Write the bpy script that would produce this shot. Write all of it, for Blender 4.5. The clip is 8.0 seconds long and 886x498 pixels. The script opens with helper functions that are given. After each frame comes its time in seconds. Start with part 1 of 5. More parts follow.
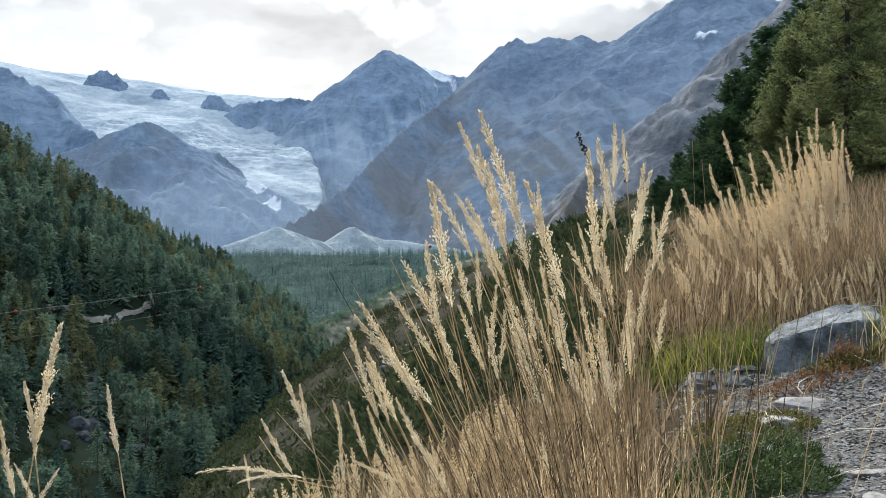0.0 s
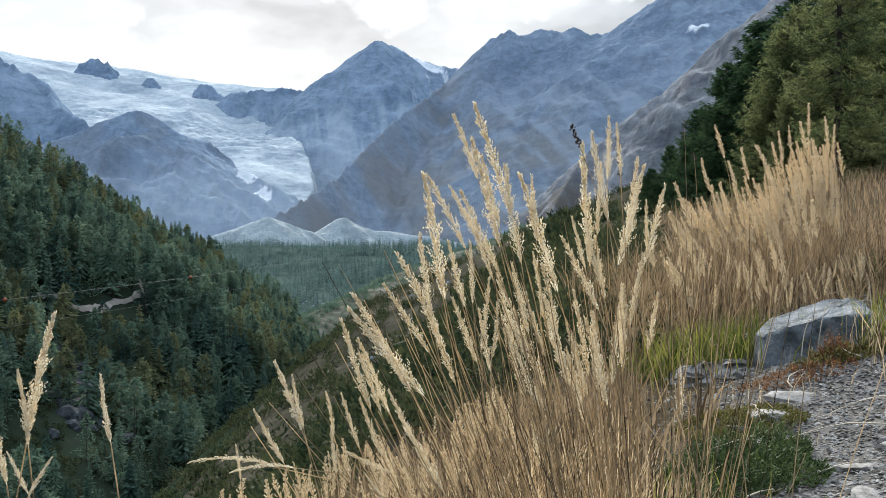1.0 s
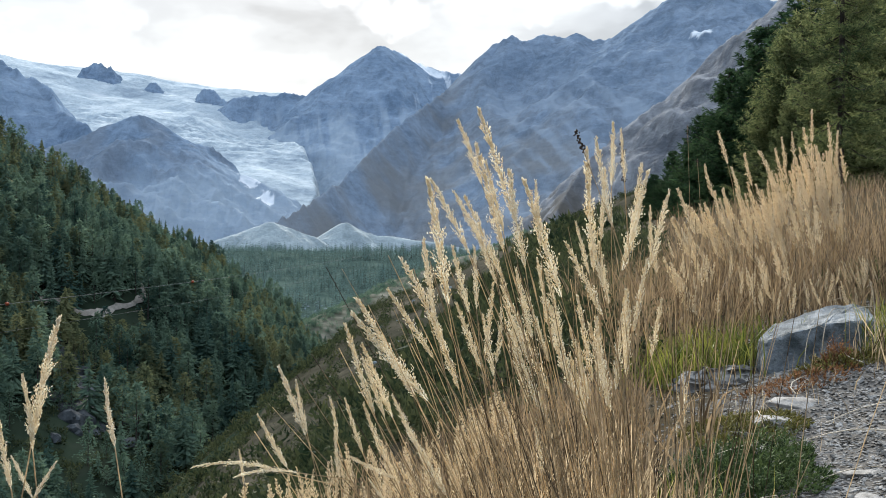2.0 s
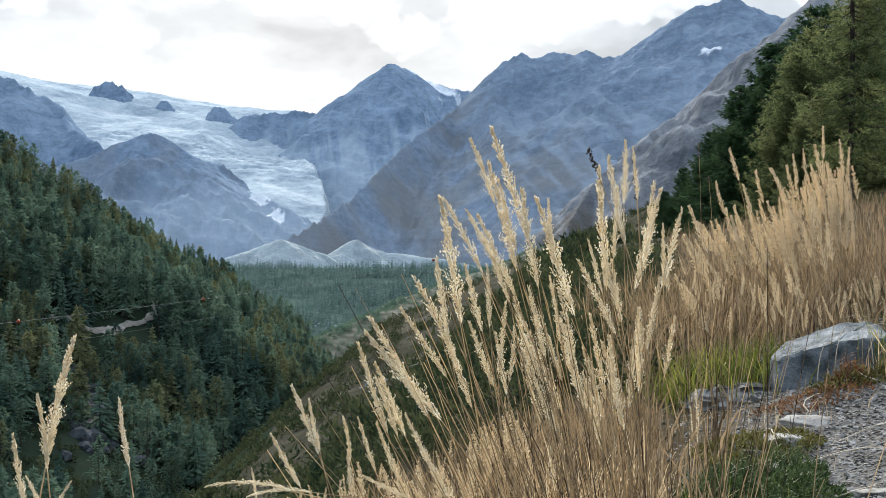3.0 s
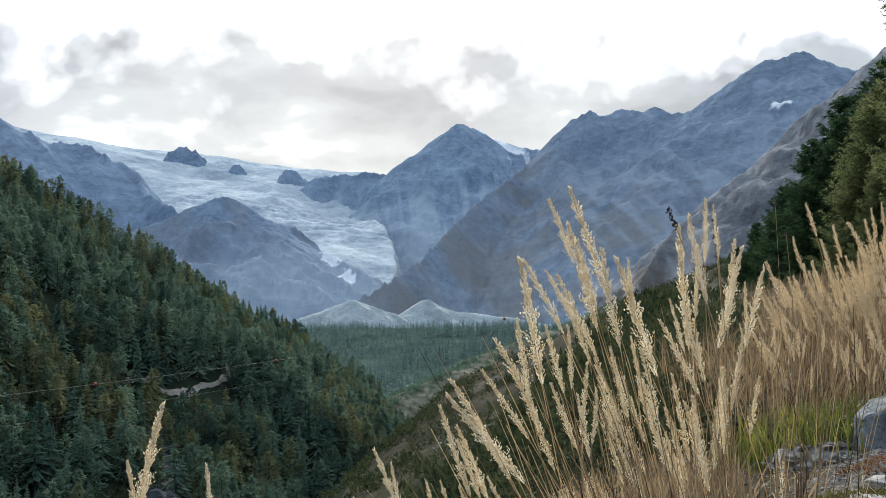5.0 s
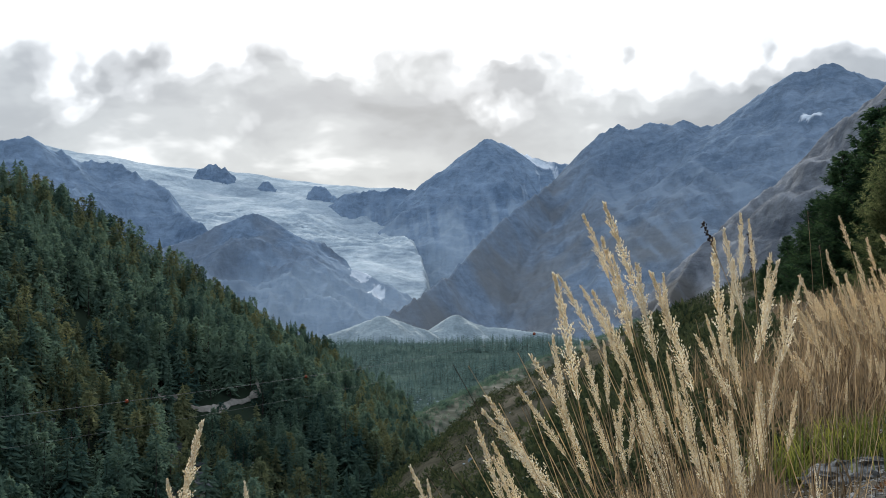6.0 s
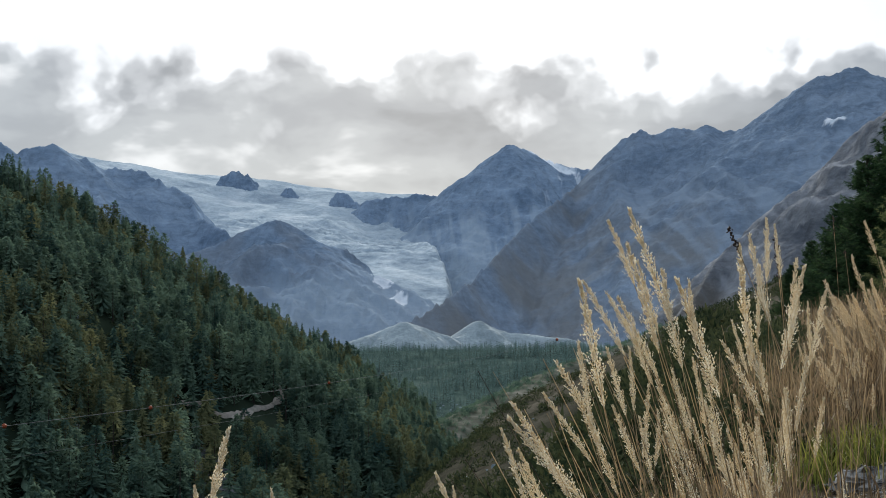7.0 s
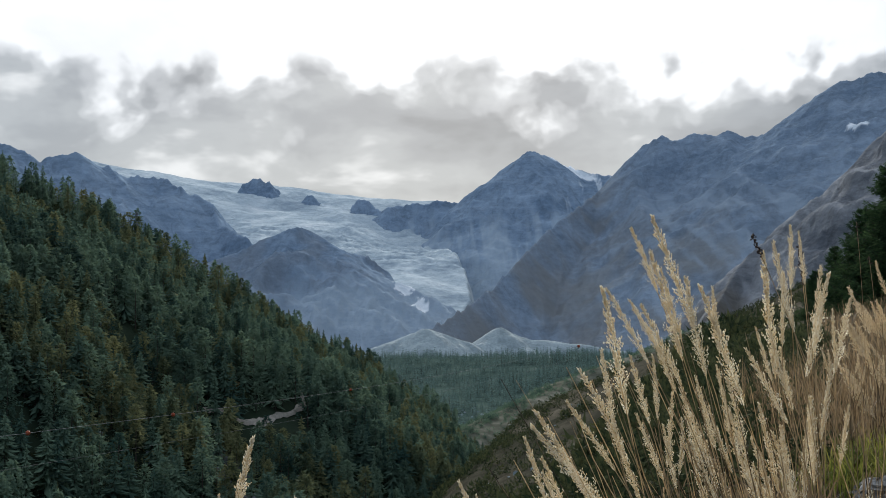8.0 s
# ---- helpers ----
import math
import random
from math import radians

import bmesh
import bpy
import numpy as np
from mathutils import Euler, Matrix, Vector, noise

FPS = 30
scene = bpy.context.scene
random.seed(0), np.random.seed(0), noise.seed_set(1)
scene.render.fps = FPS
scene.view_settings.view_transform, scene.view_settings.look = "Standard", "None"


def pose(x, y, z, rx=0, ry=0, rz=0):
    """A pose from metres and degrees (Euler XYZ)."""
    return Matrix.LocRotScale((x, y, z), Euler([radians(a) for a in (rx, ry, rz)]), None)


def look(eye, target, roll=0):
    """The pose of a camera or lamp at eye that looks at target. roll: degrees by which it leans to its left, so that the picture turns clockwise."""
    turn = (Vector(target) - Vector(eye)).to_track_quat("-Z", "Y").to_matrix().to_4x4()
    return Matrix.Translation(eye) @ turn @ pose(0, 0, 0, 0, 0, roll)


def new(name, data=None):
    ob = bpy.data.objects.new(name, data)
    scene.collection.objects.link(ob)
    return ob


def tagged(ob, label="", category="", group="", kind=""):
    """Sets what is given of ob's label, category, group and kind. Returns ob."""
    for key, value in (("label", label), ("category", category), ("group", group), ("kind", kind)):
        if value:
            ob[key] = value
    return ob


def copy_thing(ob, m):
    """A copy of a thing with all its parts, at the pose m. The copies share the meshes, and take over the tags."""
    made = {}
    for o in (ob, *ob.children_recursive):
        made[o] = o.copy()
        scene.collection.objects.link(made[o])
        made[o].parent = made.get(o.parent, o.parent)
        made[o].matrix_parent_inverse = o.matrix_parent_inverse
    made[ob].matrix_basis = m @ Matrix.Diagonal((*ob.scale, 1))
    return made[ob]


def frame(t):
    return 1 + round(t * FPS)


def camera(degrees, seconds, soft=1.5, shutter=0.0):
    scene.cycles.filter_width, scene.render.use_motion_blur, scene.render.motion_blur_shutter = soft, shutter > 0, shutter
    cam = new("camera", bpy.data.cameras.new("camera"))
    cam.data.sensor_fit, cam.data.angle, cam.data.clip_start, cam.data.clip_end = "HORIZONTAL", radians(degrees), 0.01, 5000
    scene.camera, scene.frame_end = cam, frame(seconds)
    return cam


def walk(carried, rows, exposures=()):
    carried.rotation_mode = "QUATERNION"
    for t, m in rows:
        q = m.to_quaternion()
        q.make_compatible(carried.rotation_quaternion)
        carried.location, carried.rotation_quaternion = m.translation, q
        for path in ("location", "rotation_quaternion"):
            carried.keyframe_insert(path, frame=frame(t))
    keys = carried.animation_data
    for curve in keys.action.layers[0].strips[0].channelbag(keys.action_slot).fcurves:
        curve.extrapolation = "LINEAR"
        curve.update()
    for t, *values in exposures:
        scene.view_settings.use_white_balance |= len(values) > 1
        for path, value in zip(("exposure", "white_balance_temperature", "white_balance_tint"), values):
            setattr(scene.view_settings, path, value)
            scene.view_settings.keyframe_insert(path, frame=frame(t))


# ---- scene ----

# ------------------------------------------------------------ camera
cam = camera(38.0, 8.0, soft=0.9)
PATH = [
    (0.0, 0.000, 0.000, 0.00, 0.00, 0.00),
    (0.5, -0.003, 0.000, -0.29, -0.24, -0.24),
    (1.0, -0.004, 0.000, -0.38, -0.45, -0.42),
    (2.5, -0.008, 0.000, 0.15, -0.66, -0.25),
    (3.0, -0.010, 0.002, 0.61, -0.50, 0.14),
    (3.5, -0.014, 0.003, 1.30, -0.43, 0.87),
    (4.0, -0.017, 0.003, 2.02, -0.24, 1.71),
    (4.5, -0.019, 0.005, 2.66, -0.14, 2.46),
    (5.0, -0.023, 0.006, 3.23, 0.13, 3.30),
    (6.5, -0.033, 0.008, 4.08, 0.52, 5.13),
    (7.0, -0.034, 0.008, 4.19, 0.56, 5.62),
    (7.5, -0.035, 0.008, 4.31, 0.56, 6.07),
    (8.0, -0.036, 0.010, 4.50, 0.64, 6.57),
]
walk(cam, [(t, pose(x, 0, z, 90 + p, r, w)) for t, x, z, p, r, w in PATH],
     exposures=[(0.0, 0.66), (3.5, 0.70), (4.5, 0.56), (5.0, 0.42), (6.5, 0.08), (8.0, -0.1)])

# ------------------------------------------------------------ sky and sun
SUN_AZ, SUN_EL = -6.0, 25.0


def build_sky():
    world = bpy.data.worlds.new("world")
    scene.world = world
    world.use_nodes = True
    nt = world.node_tree
    nt.nodes.clear()
    N, L = nt.nodes.new, nt.links.new
    out = N("ShaderNodeOutputWorld")
    sky = N("ShaderNodeTexSky")
    sky.sky_type, sky.sun_disc = "NISHITA", False
    sky.sun_elevation, sky.sun_rotation = radians(SUN_EL), radians(SUN_AZ)
    bg_sky = N("ShaderNodeBackground")
    bg_sky.inputs["Strength"].default_value = 0.09
    L(sky.outputs[0], bg_sky.inputs["Color"])
    coord = N("ShaderNodeTexCoord")

    def cloud_noise(scale, stretch, detail, rough, dist):
        m = N("ShaderNodeMapping")
        m.inputs["Scale"].default_value = (1.0, 1.0, stretch)
        m.inputs["Location"].default_value = (0.37, 0.0, 0.21)
        L(coord.outputs["Generated"], m.inputs["Vector"])
        n = N("ShaderNodeTexNoise")
        n.inputs["Scale"].default_value, n.inputs["Detail"].default_value = scale, detail
        n.inputs["Roughness"].default_value, n.inputs["Distortion"].default_value = rough, dist
        L(m.outputs[0], n.inputs["Vector"])
        return n.outputs["Fac"]

    def calc(op, a, b, c=0.0):
        n = N("ShaderNodeMath")
        n.operation = op
        for sock, v in zip(n.inputs, (a, b, c)):
            if hasattr(v, "links"):
                L(v, sock)
            else:
                sock.default_value = v
        return n.outputs[0]

    def shades(fac, stops):
        r = N("ShaderNodeValToRGB")
        r.color_ramp.interpolation = "EASE"
        el = r.color_ramp.elements
        el[0].position, el[0].color = stops[0][0], (*stops[0][1], 1)
        el[1].position, el[1].color = stops[-1][0], (*stops[-1][1], 1)
        for p, c in stops[1:-1]:
            el.new(p).color = (*c, 1)
        L(fac, r.inputs[0])
        return r.outputs[0]

    def blend(fac, a, b):
        n = N("ShaderNodeMix")
        n.data_type = "RGBA"
        L(fac, n.inputs["Factor"]), L(a, n.inputs[6]), L(b, n.inputs[7])
        return n.outputs[2]
    sep = N("ShaderNodeSeparateXYZ")
    L(coord.outputs["Generated"], sep.inputs[0])
    # a bank of cloud with a heaped upper edge, above it thin bright overcast
    heap = cloud_noise(17.0, 1.15, 3.6, 0.48, 0.15)
    height = calc("MULTIPLY_ADD", heap, -0.22, calc("ADD", sep.outputs["Z"], 0.105))
    bank = shades(height, [(0.180, (1, 1, 1)), (0.194, (0.75, 0.75, 0.75)), (0.214, (0, 0, 0))])
    ceiling = shades(sep.outputs["Z"], [(0.214, (1, 1, 1)), (0.236, (0, 0, 0))])
    bank = calc("MULTIPLY", bank, ceiling)
    # inside it grey bellies and paler rifts, lightest down at the ridges
    belly = cloud_noise(11.0, 2.2, 4.0, 0.48, 0.2)
    lift = shades(sep.outputs["Z"], [(0.085, (0.16, 0.16, 0.16)), (0.13, (0.10, 0.10, 0.10)), (0.165, (0.0, 0.0, 0.0)), (0.2, (0.03, 0.03, 0.03))])
    grey = shades(calc("ADD", belly, lift), [(0.36, (0.27, 0.305, 0.35)), (0.50, (0.37, 0.41, 0.46)), (0.64, (0.48, 0.525, 0.57)), (0.78, (0.88, 0.92, 0.96))])
    wisp = cloud_noise(6.0, 2.0, 6.0, 0.55, 0.3)
    thin = shades(wisp, [(0.3, (0.98, 1.03, 1.09)), (0.6, (1.2, 1.25, 1.31))])
    cloud = blend(bank, thin, grey)
    bg_cloud = N("ShaderNodeBackground")
    bg_cloud.inputs["Strength"].default_value = 1.0
    # the overcast is brightest round the hidden sun and bluer and darker away from it
    toward = N("ShaderNodeVectorMath")
    toward.operation = "DOT_PRODUCT"
    L(coord.outputs["Generated"], toward.inputs[0])
    sa, se = radians(SUN_AZ), radians(SUN_EL)
    toward.inputs[1].default_value = (math.sin(sa) * math.cos(se), math.cos(sa) * math.cos(se), math.sin(se))
    glow = N("ShaderNodeValToRGB")
    glow.color_ramp.interpolation = "EASE"
    ge = glow.color_ramp.elements
    ge[0].position, ge[0].color = 0.0, (0.52, 0.61, 0.75, 1)
    ge[1].position, ge[1].color = 0.72, (1.0, 1.0, 1.0, 1)
    L(toward.outputs["Value"], glow.inputs[0])
    veil = N("ShaderNodeMix")
    veil.data_type, veil.blend_type = "RGBA", "MULTIPLY"
    veil.inputs["Factor"].default_value = 1.0
    L(cloud, veil.inputs[6])
    L(glow.outputs[0], veil.inputs[7])
    L(veil.outputs[2], bg_cloud.inputs["Color"])
    mix = N("ShaderNodeMixShader")
    mix.inputs[0].default_value = 0.88
    L(bg_sky.outputs[0], mix.inputs[1])
    L(bg_cloud.outputs[0], mix.inputs[2])
    L(mix.outputs[0], out.inputs[0])


build_sky()
sun = new("sun", bpy.data.lights.new("sun", "SUN"))
sun.data.energy, sun.data.angle, sun.data.color = 4.4, radians(10), (1.0, 0.95, 0.88)
_a, _e = radians(SUN_AZ), radians(SUN_EL)
sun.matrix_world = look((math.sin(_a) * math.cos(_e) * 50, math.cos(_a) * math.cos(_e) * 50, math.sin(_e) * 50), (0, 0, 0))

# ------------------------------------------------------------ materials


def material(name, rough=0.85):
    m = bpy.data.materials.new(name)
    m.use_nodes = True
    b = m.node_tree.nodes["Principled BSDF"]
    b.inputs["Roughness"].default_value = rough
    b.inputs["Specular IOR Level"].default_value = 0.12
    return m, m.node_tree, b


def tex(nt, kind="Object"):
    return nt.nodes.new("ShaderNodeTexCoord").outputs[kind]


def noise_node(nt, vec, scale, detail=5.0, rough=0.55, dist=0.0):
    n = nt.nodes.new("ShaderNodeTexNoise")
    n.inputs["Scale"].default_value, n.inputs["Detail"].default_value = scale, detail
    n.inputs["Roughness"].default_value, n.inputs["Distortion"].default_value = rough, dist
    nt.links.new(vec, n.inputs["Vector"])
    return n.outputs["Fac"]


def ramp_node(nt, fac, stops):
    r = nt.nodes.new("ShaderNodeValToRGB")
    e = r.color_ramp.elements
    e[0].position, e[0].color = stops[0][0], (*stops[0][1], 1)
    e[1].position, e[1].color = stops[-1][0], (*stops[-1][1], 1)
    for p, c in stops[1:-1]:
        k = e.new(p)
        k.color = (*c, 1)
    nt.links.new(fac, r.inputs[0])
    return r.outputs[0]


def mix_node(nt, fac, a, b, mode="MIX"):
    n = nt.nodes.new("ShaderNodeMix")
    n.data_type, n.blend_type = "RGBA", mode
    for sock, v in ((n.inputs["Factor"], fac), (n.inputs[6], a), (n.inputs[7], b)):
        if hasattr(v, "links"):
            nt.links.new(v, sock)
        elif isinstance(v, tuple):
            sock.default_value = (*v, 1)
        else:
            sock.default_value = v
    return n.outputs[2]


def bump_node(nt, bsdf, height, strength, distance):
    n = nt.nodes.new("ShaderNodeBump")
    n.inputs["Strength"].default_value, n.inputs["Distance"].default_value = strength, distance
    nt.links.new(height, n.inputs["Height"])
    nt.links.new(n.outputs[0], bsdf.inputs["Normal"])


def attr_node(nt, name):
    n = nt.nodes.new("ShaderNodeAttribute")
    n.attribute_name = name
    return n.outputs["Fac"]


def mat_rock(name, dark, light, grass, scree, grain=1.0):
    """Alpine rock: strata and blotches at two scales, with grass, scree and snow where the attributes say so."""
    m, nt, b = material(name, 1.0)
    b.inputs["Specular IOR Level"].default_value = 0.0
    v = tex(nt)
    mp = nt.nodes.new("ShaderNodeMapping")
    mp.inputs["Scale"].default_value = (1, 1, 2.2)
    mp.inputs["Rotation"].default_value = (0.35, 0.2, 0)
    nt.links.new(v, mp.inputs[0])
    big = noise_node(nt, mp.outputs[0], 0.006 * grain, 10, 0.68, 0.5)
    small = noise_node(nt, mp.outputs[0], 0.05 * grain, 8, 0.72)
    gully = nt.nodes.new("ShaderNodeMapping")
    gully.inputs["Scale"].default_value = (1, 1, 0.22)
    gully.inputs["Rotation"].default_value = (0.0, 0.25, 0.3)
    nt.links.new(v, gully.inputs[0])
    streak = noise_node(nt, gully.outputs[0], 0.03 * grain, 9, 0.72, 0.8)
    col = ramp_node(nt, big, [(0.36, dark), (0.66, light)])
    col = mix_node(nt, 0.3, col, ramp_node(nt, streak, [(0.36, (0.16, 0.16, 0.16)), (0.5, (0.5, 0.5, 0.5)), (0.66, (0.80, 0.79, 0.78))]), "OVERLAY")
    col = mix_node(nt, 0.22, col, ramp_node(nt, small, [(0.34, (0.2, 0.2, 0.2)), (0.66, (0.8, 0.8, 0.8))]), "OVERLAY")
    col = mix_node(nt, attr_node(nt, "grass"), col, mix_node(nt, 0.25, grass, mix_node(nt, small, dark, light)))
    # on the far mountains this paling is scree and painted haze together
    col = mix_node(nt, attr_node(nt, "scree"), col, mix_node(nt, small, scree, light))
    snow_tone = ramp_node(nt, noise_node(nt, v, 0.03, 6, 0.6), [(0.3, (0.50, 0.58, 0.64)), (0.7, (0.86, 0.89, 0.92))])
    col = mix_node(nt, attr_node(nt, "snow"), col, snow_tone)
    nt.links.new(col, b.inputs["Base Color"])
    crag = nt.nodes.new("ShaderNodeMath")
    nt.links.new(small, crag.inputs[0]), nt.links.new(streak, crag.inputs[1])
    bump_node(nt, b, crag.outputs[0], 0.45 if grain < 2 else 0.8, 12.0 if grain < 2 else 8.0)
    return m


def mat_ice():
    """Old ice and firn: dirty flow lines drawn out along the glacier."""
    m, nt, b = material("glacier_ice", 1.0)
    b.inputs["Specular IOR Level"].default_value = 0.0
    v = tex(nt)
    turn = nt.nodes.new("ShaderNodeMapping")
    turn.inputs["Rotation"].default_value = (0, 0, radians(28))
    nt.links.new(v, turn.inputs[0])
    mp = nt.nodes.new("ShaderNodeMapping")
    mp.inputs["Scale"].default_value = (1, 0.5, 0.8)
    nt.links.new(turn.outputs[0], mp.inputs[0])
    a = noise_node(nt, mp.outputs[0], 0.010, 8, 0.6, 0.5)
    c = noise_node(nt, v, 0.05, 8, 0.72)
    col = ramp_node(nt, a, [(0.34, (0.25, 0.312, 0.365)), (0.5, (0.365, 0.435, 0.48)), (0.68, (0.51, 0.57, 0.605))])
    col = mix_node(nt, 0.45, col, ramp_node(nt, c, [(0.32, (0.28, 0.30, 0.32)), (0.6, (0.68, 0.68, 0.68))]), "OVERLAY")
    nt.links.new(col, b.inputs["Base Color"])
    bump_node(nt, b, c, 0.7, 9.0)
    return m


def mat_ground():
    m, nt, b = material("valley_ground", 1.0)
    b.inputs["Specular IOR Level"].default_value = 0.0
    v = tex(nt)
    n_far = noise_node(nt, v, 0.02, 8, 0.65)
    n_mid = noise_node(nt, v, 0.6, 8, 0.65)
    n_near = noise_node(nt, v, 14.0, 8, 0.7)
    soil = ramp_node(nt, n_near, [(0.3, (0.035, 0.028, 0.02)), (0.7, (0.11, 0.09, 0.067))])
    turf = ramp_node(nt, n_mid, [(0.35, (0.04, 0.04, 0.02)), (0.65, (0.115, 0.085, 0.05))])
    brown = ramp_node(nt, n_far, [(0.34, (0.024, 0.026, 0.018)), (0.54, (0.06, 0.056, 0.042)), (0.76, (0.125, 0.112, 0.088))])
    brown = mix_node(nt, 0.75, brown, ramp_node(nt, n_mid, [(0.3, (0.3, 0.3, 0.3)), (0.7, (0.8, 0.8, 0.8))]), "OVERLAY")
    wood = ramp_node(nt, n_far, [(0.42, (0.018, 0.028, 0.018)), (0.58, (0.03, 0.043, 0.028)), (0.74, (0.055, 0.06, 0.045))])
    gravel = ramp_node(nt, n_near, [(0.3, (0.08, 0.073, 0.063)), (0.7, (0.22, 0.207, 0.187))])
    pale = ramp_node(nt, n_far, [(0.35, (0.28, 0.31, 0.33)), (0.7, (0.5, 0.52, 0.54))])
    col = mix_node(nt, attr_node(nt, "mid"), mix_node(nt, n_mid, soil, turf), brown)
    col = mix_node(nt, attr_node(nt, "wood"), col, wood)
    # khaki turf of the farther slope, its colour lightened for haze
    hazed_turf = ramp_node(nt, noise_node(nt, v, 0.05, 9, 0.7), [(0.38, (0.055, 0.06, 0.045)), (0.5, (0.10, 0.105, 0.082)), (0.64, (0.195, 0.188, 0.158))])
    col = mix_node(nt, attr_node(nt, "khaki"), col, hazed_turf)
    # woodland ground far down the valley, lightened and blued as painted haze
    hazed_wood = ramp_node(nt, noise_node(nt, v, 0.04, 8, 0.7), [(0.35, (0.030, 0.052, 0.047)), (0.65, (0.075, 0.108, 0.092))])
    col = mix_node(nt, attr_node(nt, "valley"), col, hazed_wood)
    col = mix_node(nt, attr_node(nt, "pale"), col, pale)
    col = mix_node(nt, attr_node(nt, "gravel"), col, gravel)
    nt.links.new(col, b.inputs["Base Color"])
    bump_node(nt, b, n_near, 0.6, 0.03)
    return m


def mat_foliage(name, dark, light, scale=0.3, trans=0.25, rough=0.7, by_tree=""):
    """Needles or leaves: tone varies from tree to tree and from clump to clump."""
    m, nt, b = material(name, rough)
    b.inputs["Specular IOR Level"].default_value = 0.05 if rough > 0.6 else 0.6 if rough < 0.4 else 0.25
    geo = nt.nodes.new("ShaderNodeNewGeometry")
    n = noise_node(nt, tex(nt), scale, 4)
    a = nt.nodes.new("ShaderNodeMath")
    a.operation = "MULTIPLY_ADD"
    nt.links.new(geo.outputs["Random Per Island"], a.inputs[0])
    a.inputs[1].default_value = 0.2 if by_tree else 0.5
    nt.links.new(n, a.inputs[2])
    if by_tree:
        lot = nt.nodes.new("ShaderNodeMath")
        lot.operation = "MULTIPLY_ADD"
        nt.links.new(a.outputs[0], lot.inputs[2])
        nt.links.new(attr_node(nt, "tone") if by_tree == "mesh" else nt.nodes.new("ShaderNodeObjectInfo").outputs["Random"], lot.inputs[0])
        lot.inputs[1].default_value = 0.42
        a = lot
    col = ramp_node(nt, a.outputs[0], [(0.5, dark), (1.0, light)])
    nt.links.new(col, b.inputs["Base Color"])
    t = nt.nodes.new("ShaderNodeBsdfTranslucent")
    nt.links.new(col, t.inputs["Color"])
    mx = nt.nodes.new("ShaderNodeMixShader")
    mx.inputs[0].default_value = trans
    nt.links.new(b.outputs[0], mx.inputs[1])
    nt.links.new(t.outputs[0], mx.inputs[2])
    nt.links.new(mx.outputs[0], nt.nodes["Material Output"].inputs[0])
    return m


def mat_plain(name, dark, light, scale, rough=0.8, bump=0.3, dist=0.01, metal=0.0):
    m, nt, b = material(name, rough)
    v = tex(nt)
    big = noise_node(nt, v, scale, 5)
    fine = noise_node(nt, v, scale * 7, 5, 0.65)
    col = ramp_node(nt, big, [(0.33, dark), (0.67, light)])
    col = mix_node(nt, 0.35, col, ramp_node(nt, fine, [(0.3, (0.3, 0.3, 0.3)), (0.7, (0.8, 0.8, 0.8))]), "OVERLAY")
    nt.links.new(col, b.inputs["Base Color"])
    b.inputs["Metallic"].default_value = metal
    bump_node(nt, b, fine, bump, dist)
    return m


# distance haze is put into the base colours of the far and mid rock
ROCK_FAR_HAZED = mat_rock("far_rock_hazed", (0.138, 0.198, 0.275), (0.235, 0.312, 0.402), (0.165, 0.16, 0.15), (0.40, 0.47, 0.52))
ROCK_MID_HAZED = mat_rock("mid_rock_hazed", (0.135, 0.188, 0.255), (0.235, 0.302, 0.382), (0.198, 0.19, 0.168), (0.32, 0.39, 0.455))
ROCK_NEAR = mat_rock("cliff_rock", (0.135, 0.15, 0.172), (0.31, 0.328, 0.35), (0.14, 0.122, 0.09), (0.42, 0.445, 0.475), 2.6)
ICE = mat_ice()
GROUND = mat_ground()
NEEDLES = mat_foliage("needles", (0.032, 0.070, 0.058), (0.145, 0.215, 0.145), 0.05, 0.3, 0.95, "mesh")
NEEDLES_SINGLE = mat_foliage("needles_single", (0.032, 0.070, 0.058), (0.145, 0.215, 0.145), 0.05, 0.3, 0.95, "object")
NEEDLES_GOLD = mat_foliage("larch_needles", (0.05, 0.082, 0.036), (0.25, 0.27, 0.115), 0.5, 0.45, 0.9)
NEEDLES_NEAR = mat_foliage("spruce_needles", (0.022, 0.052, 0.028), (0.08, 0.135, 0.055), 0.6, 0.3, 0.9)
BARK = mat_plain("bark", (0.028, 0.023, 0.02), (0.08, 0.068, 0.058), 8, 0.9, 0.8, 0.02)
PLUME = mat_foliage("plume_straw", (0.72, 0.60, 0.385), (1.0, 0.985, 0.90), 60, 0.66, 0.27)
PLUME_BACK = mat_foliage("plume_tan", (0.64, 0.53, 0.35), (0.97, 0.895, 0.735), 40, 0.6, 0.5)
STRAW = mat_foliage("straw", (0.036, 0.022, 0.011), (0.76, 0.59, 0.36), 20, 0.42, 0.45)
GREENBLADE = mat_foliage("green_blades", (0.055, 0.085, 0.014), (0.32, 0.315, 0.07), 6, 0.4, 0.5)
SLATE = mat_plain("slate", (0.12, 0.115, 0.104), (0.37, 0.355, 0.325), 16, 0.8, 0.6, 0.006)
PALE_SCREE = mat_plain("pale_rubble", (0.20, 0.25, 0.268), (0.32, 0.382, 0.40), 0.03, 0.95, 0.5, 3.0)
HEATH = mat_foliage("heath", (0.05, 0.052, 0.032), (0.185, 0.172, 0.12), 0.06, 0.2, 0.95)
NEEDLES_SCRUB = mat_foliage("scrub_leaves", (0.016, 0.03, 0.016), (0.08, 0.09, 0.04), 0.4, 0.25, 0.9)
NEEDLES_TURN = mat_foliage("turning_needles", (0.055, 0.084, 0.052), (0.175, 0.185, 0.09), 0.05, 0.3, 0.95, "mesh")
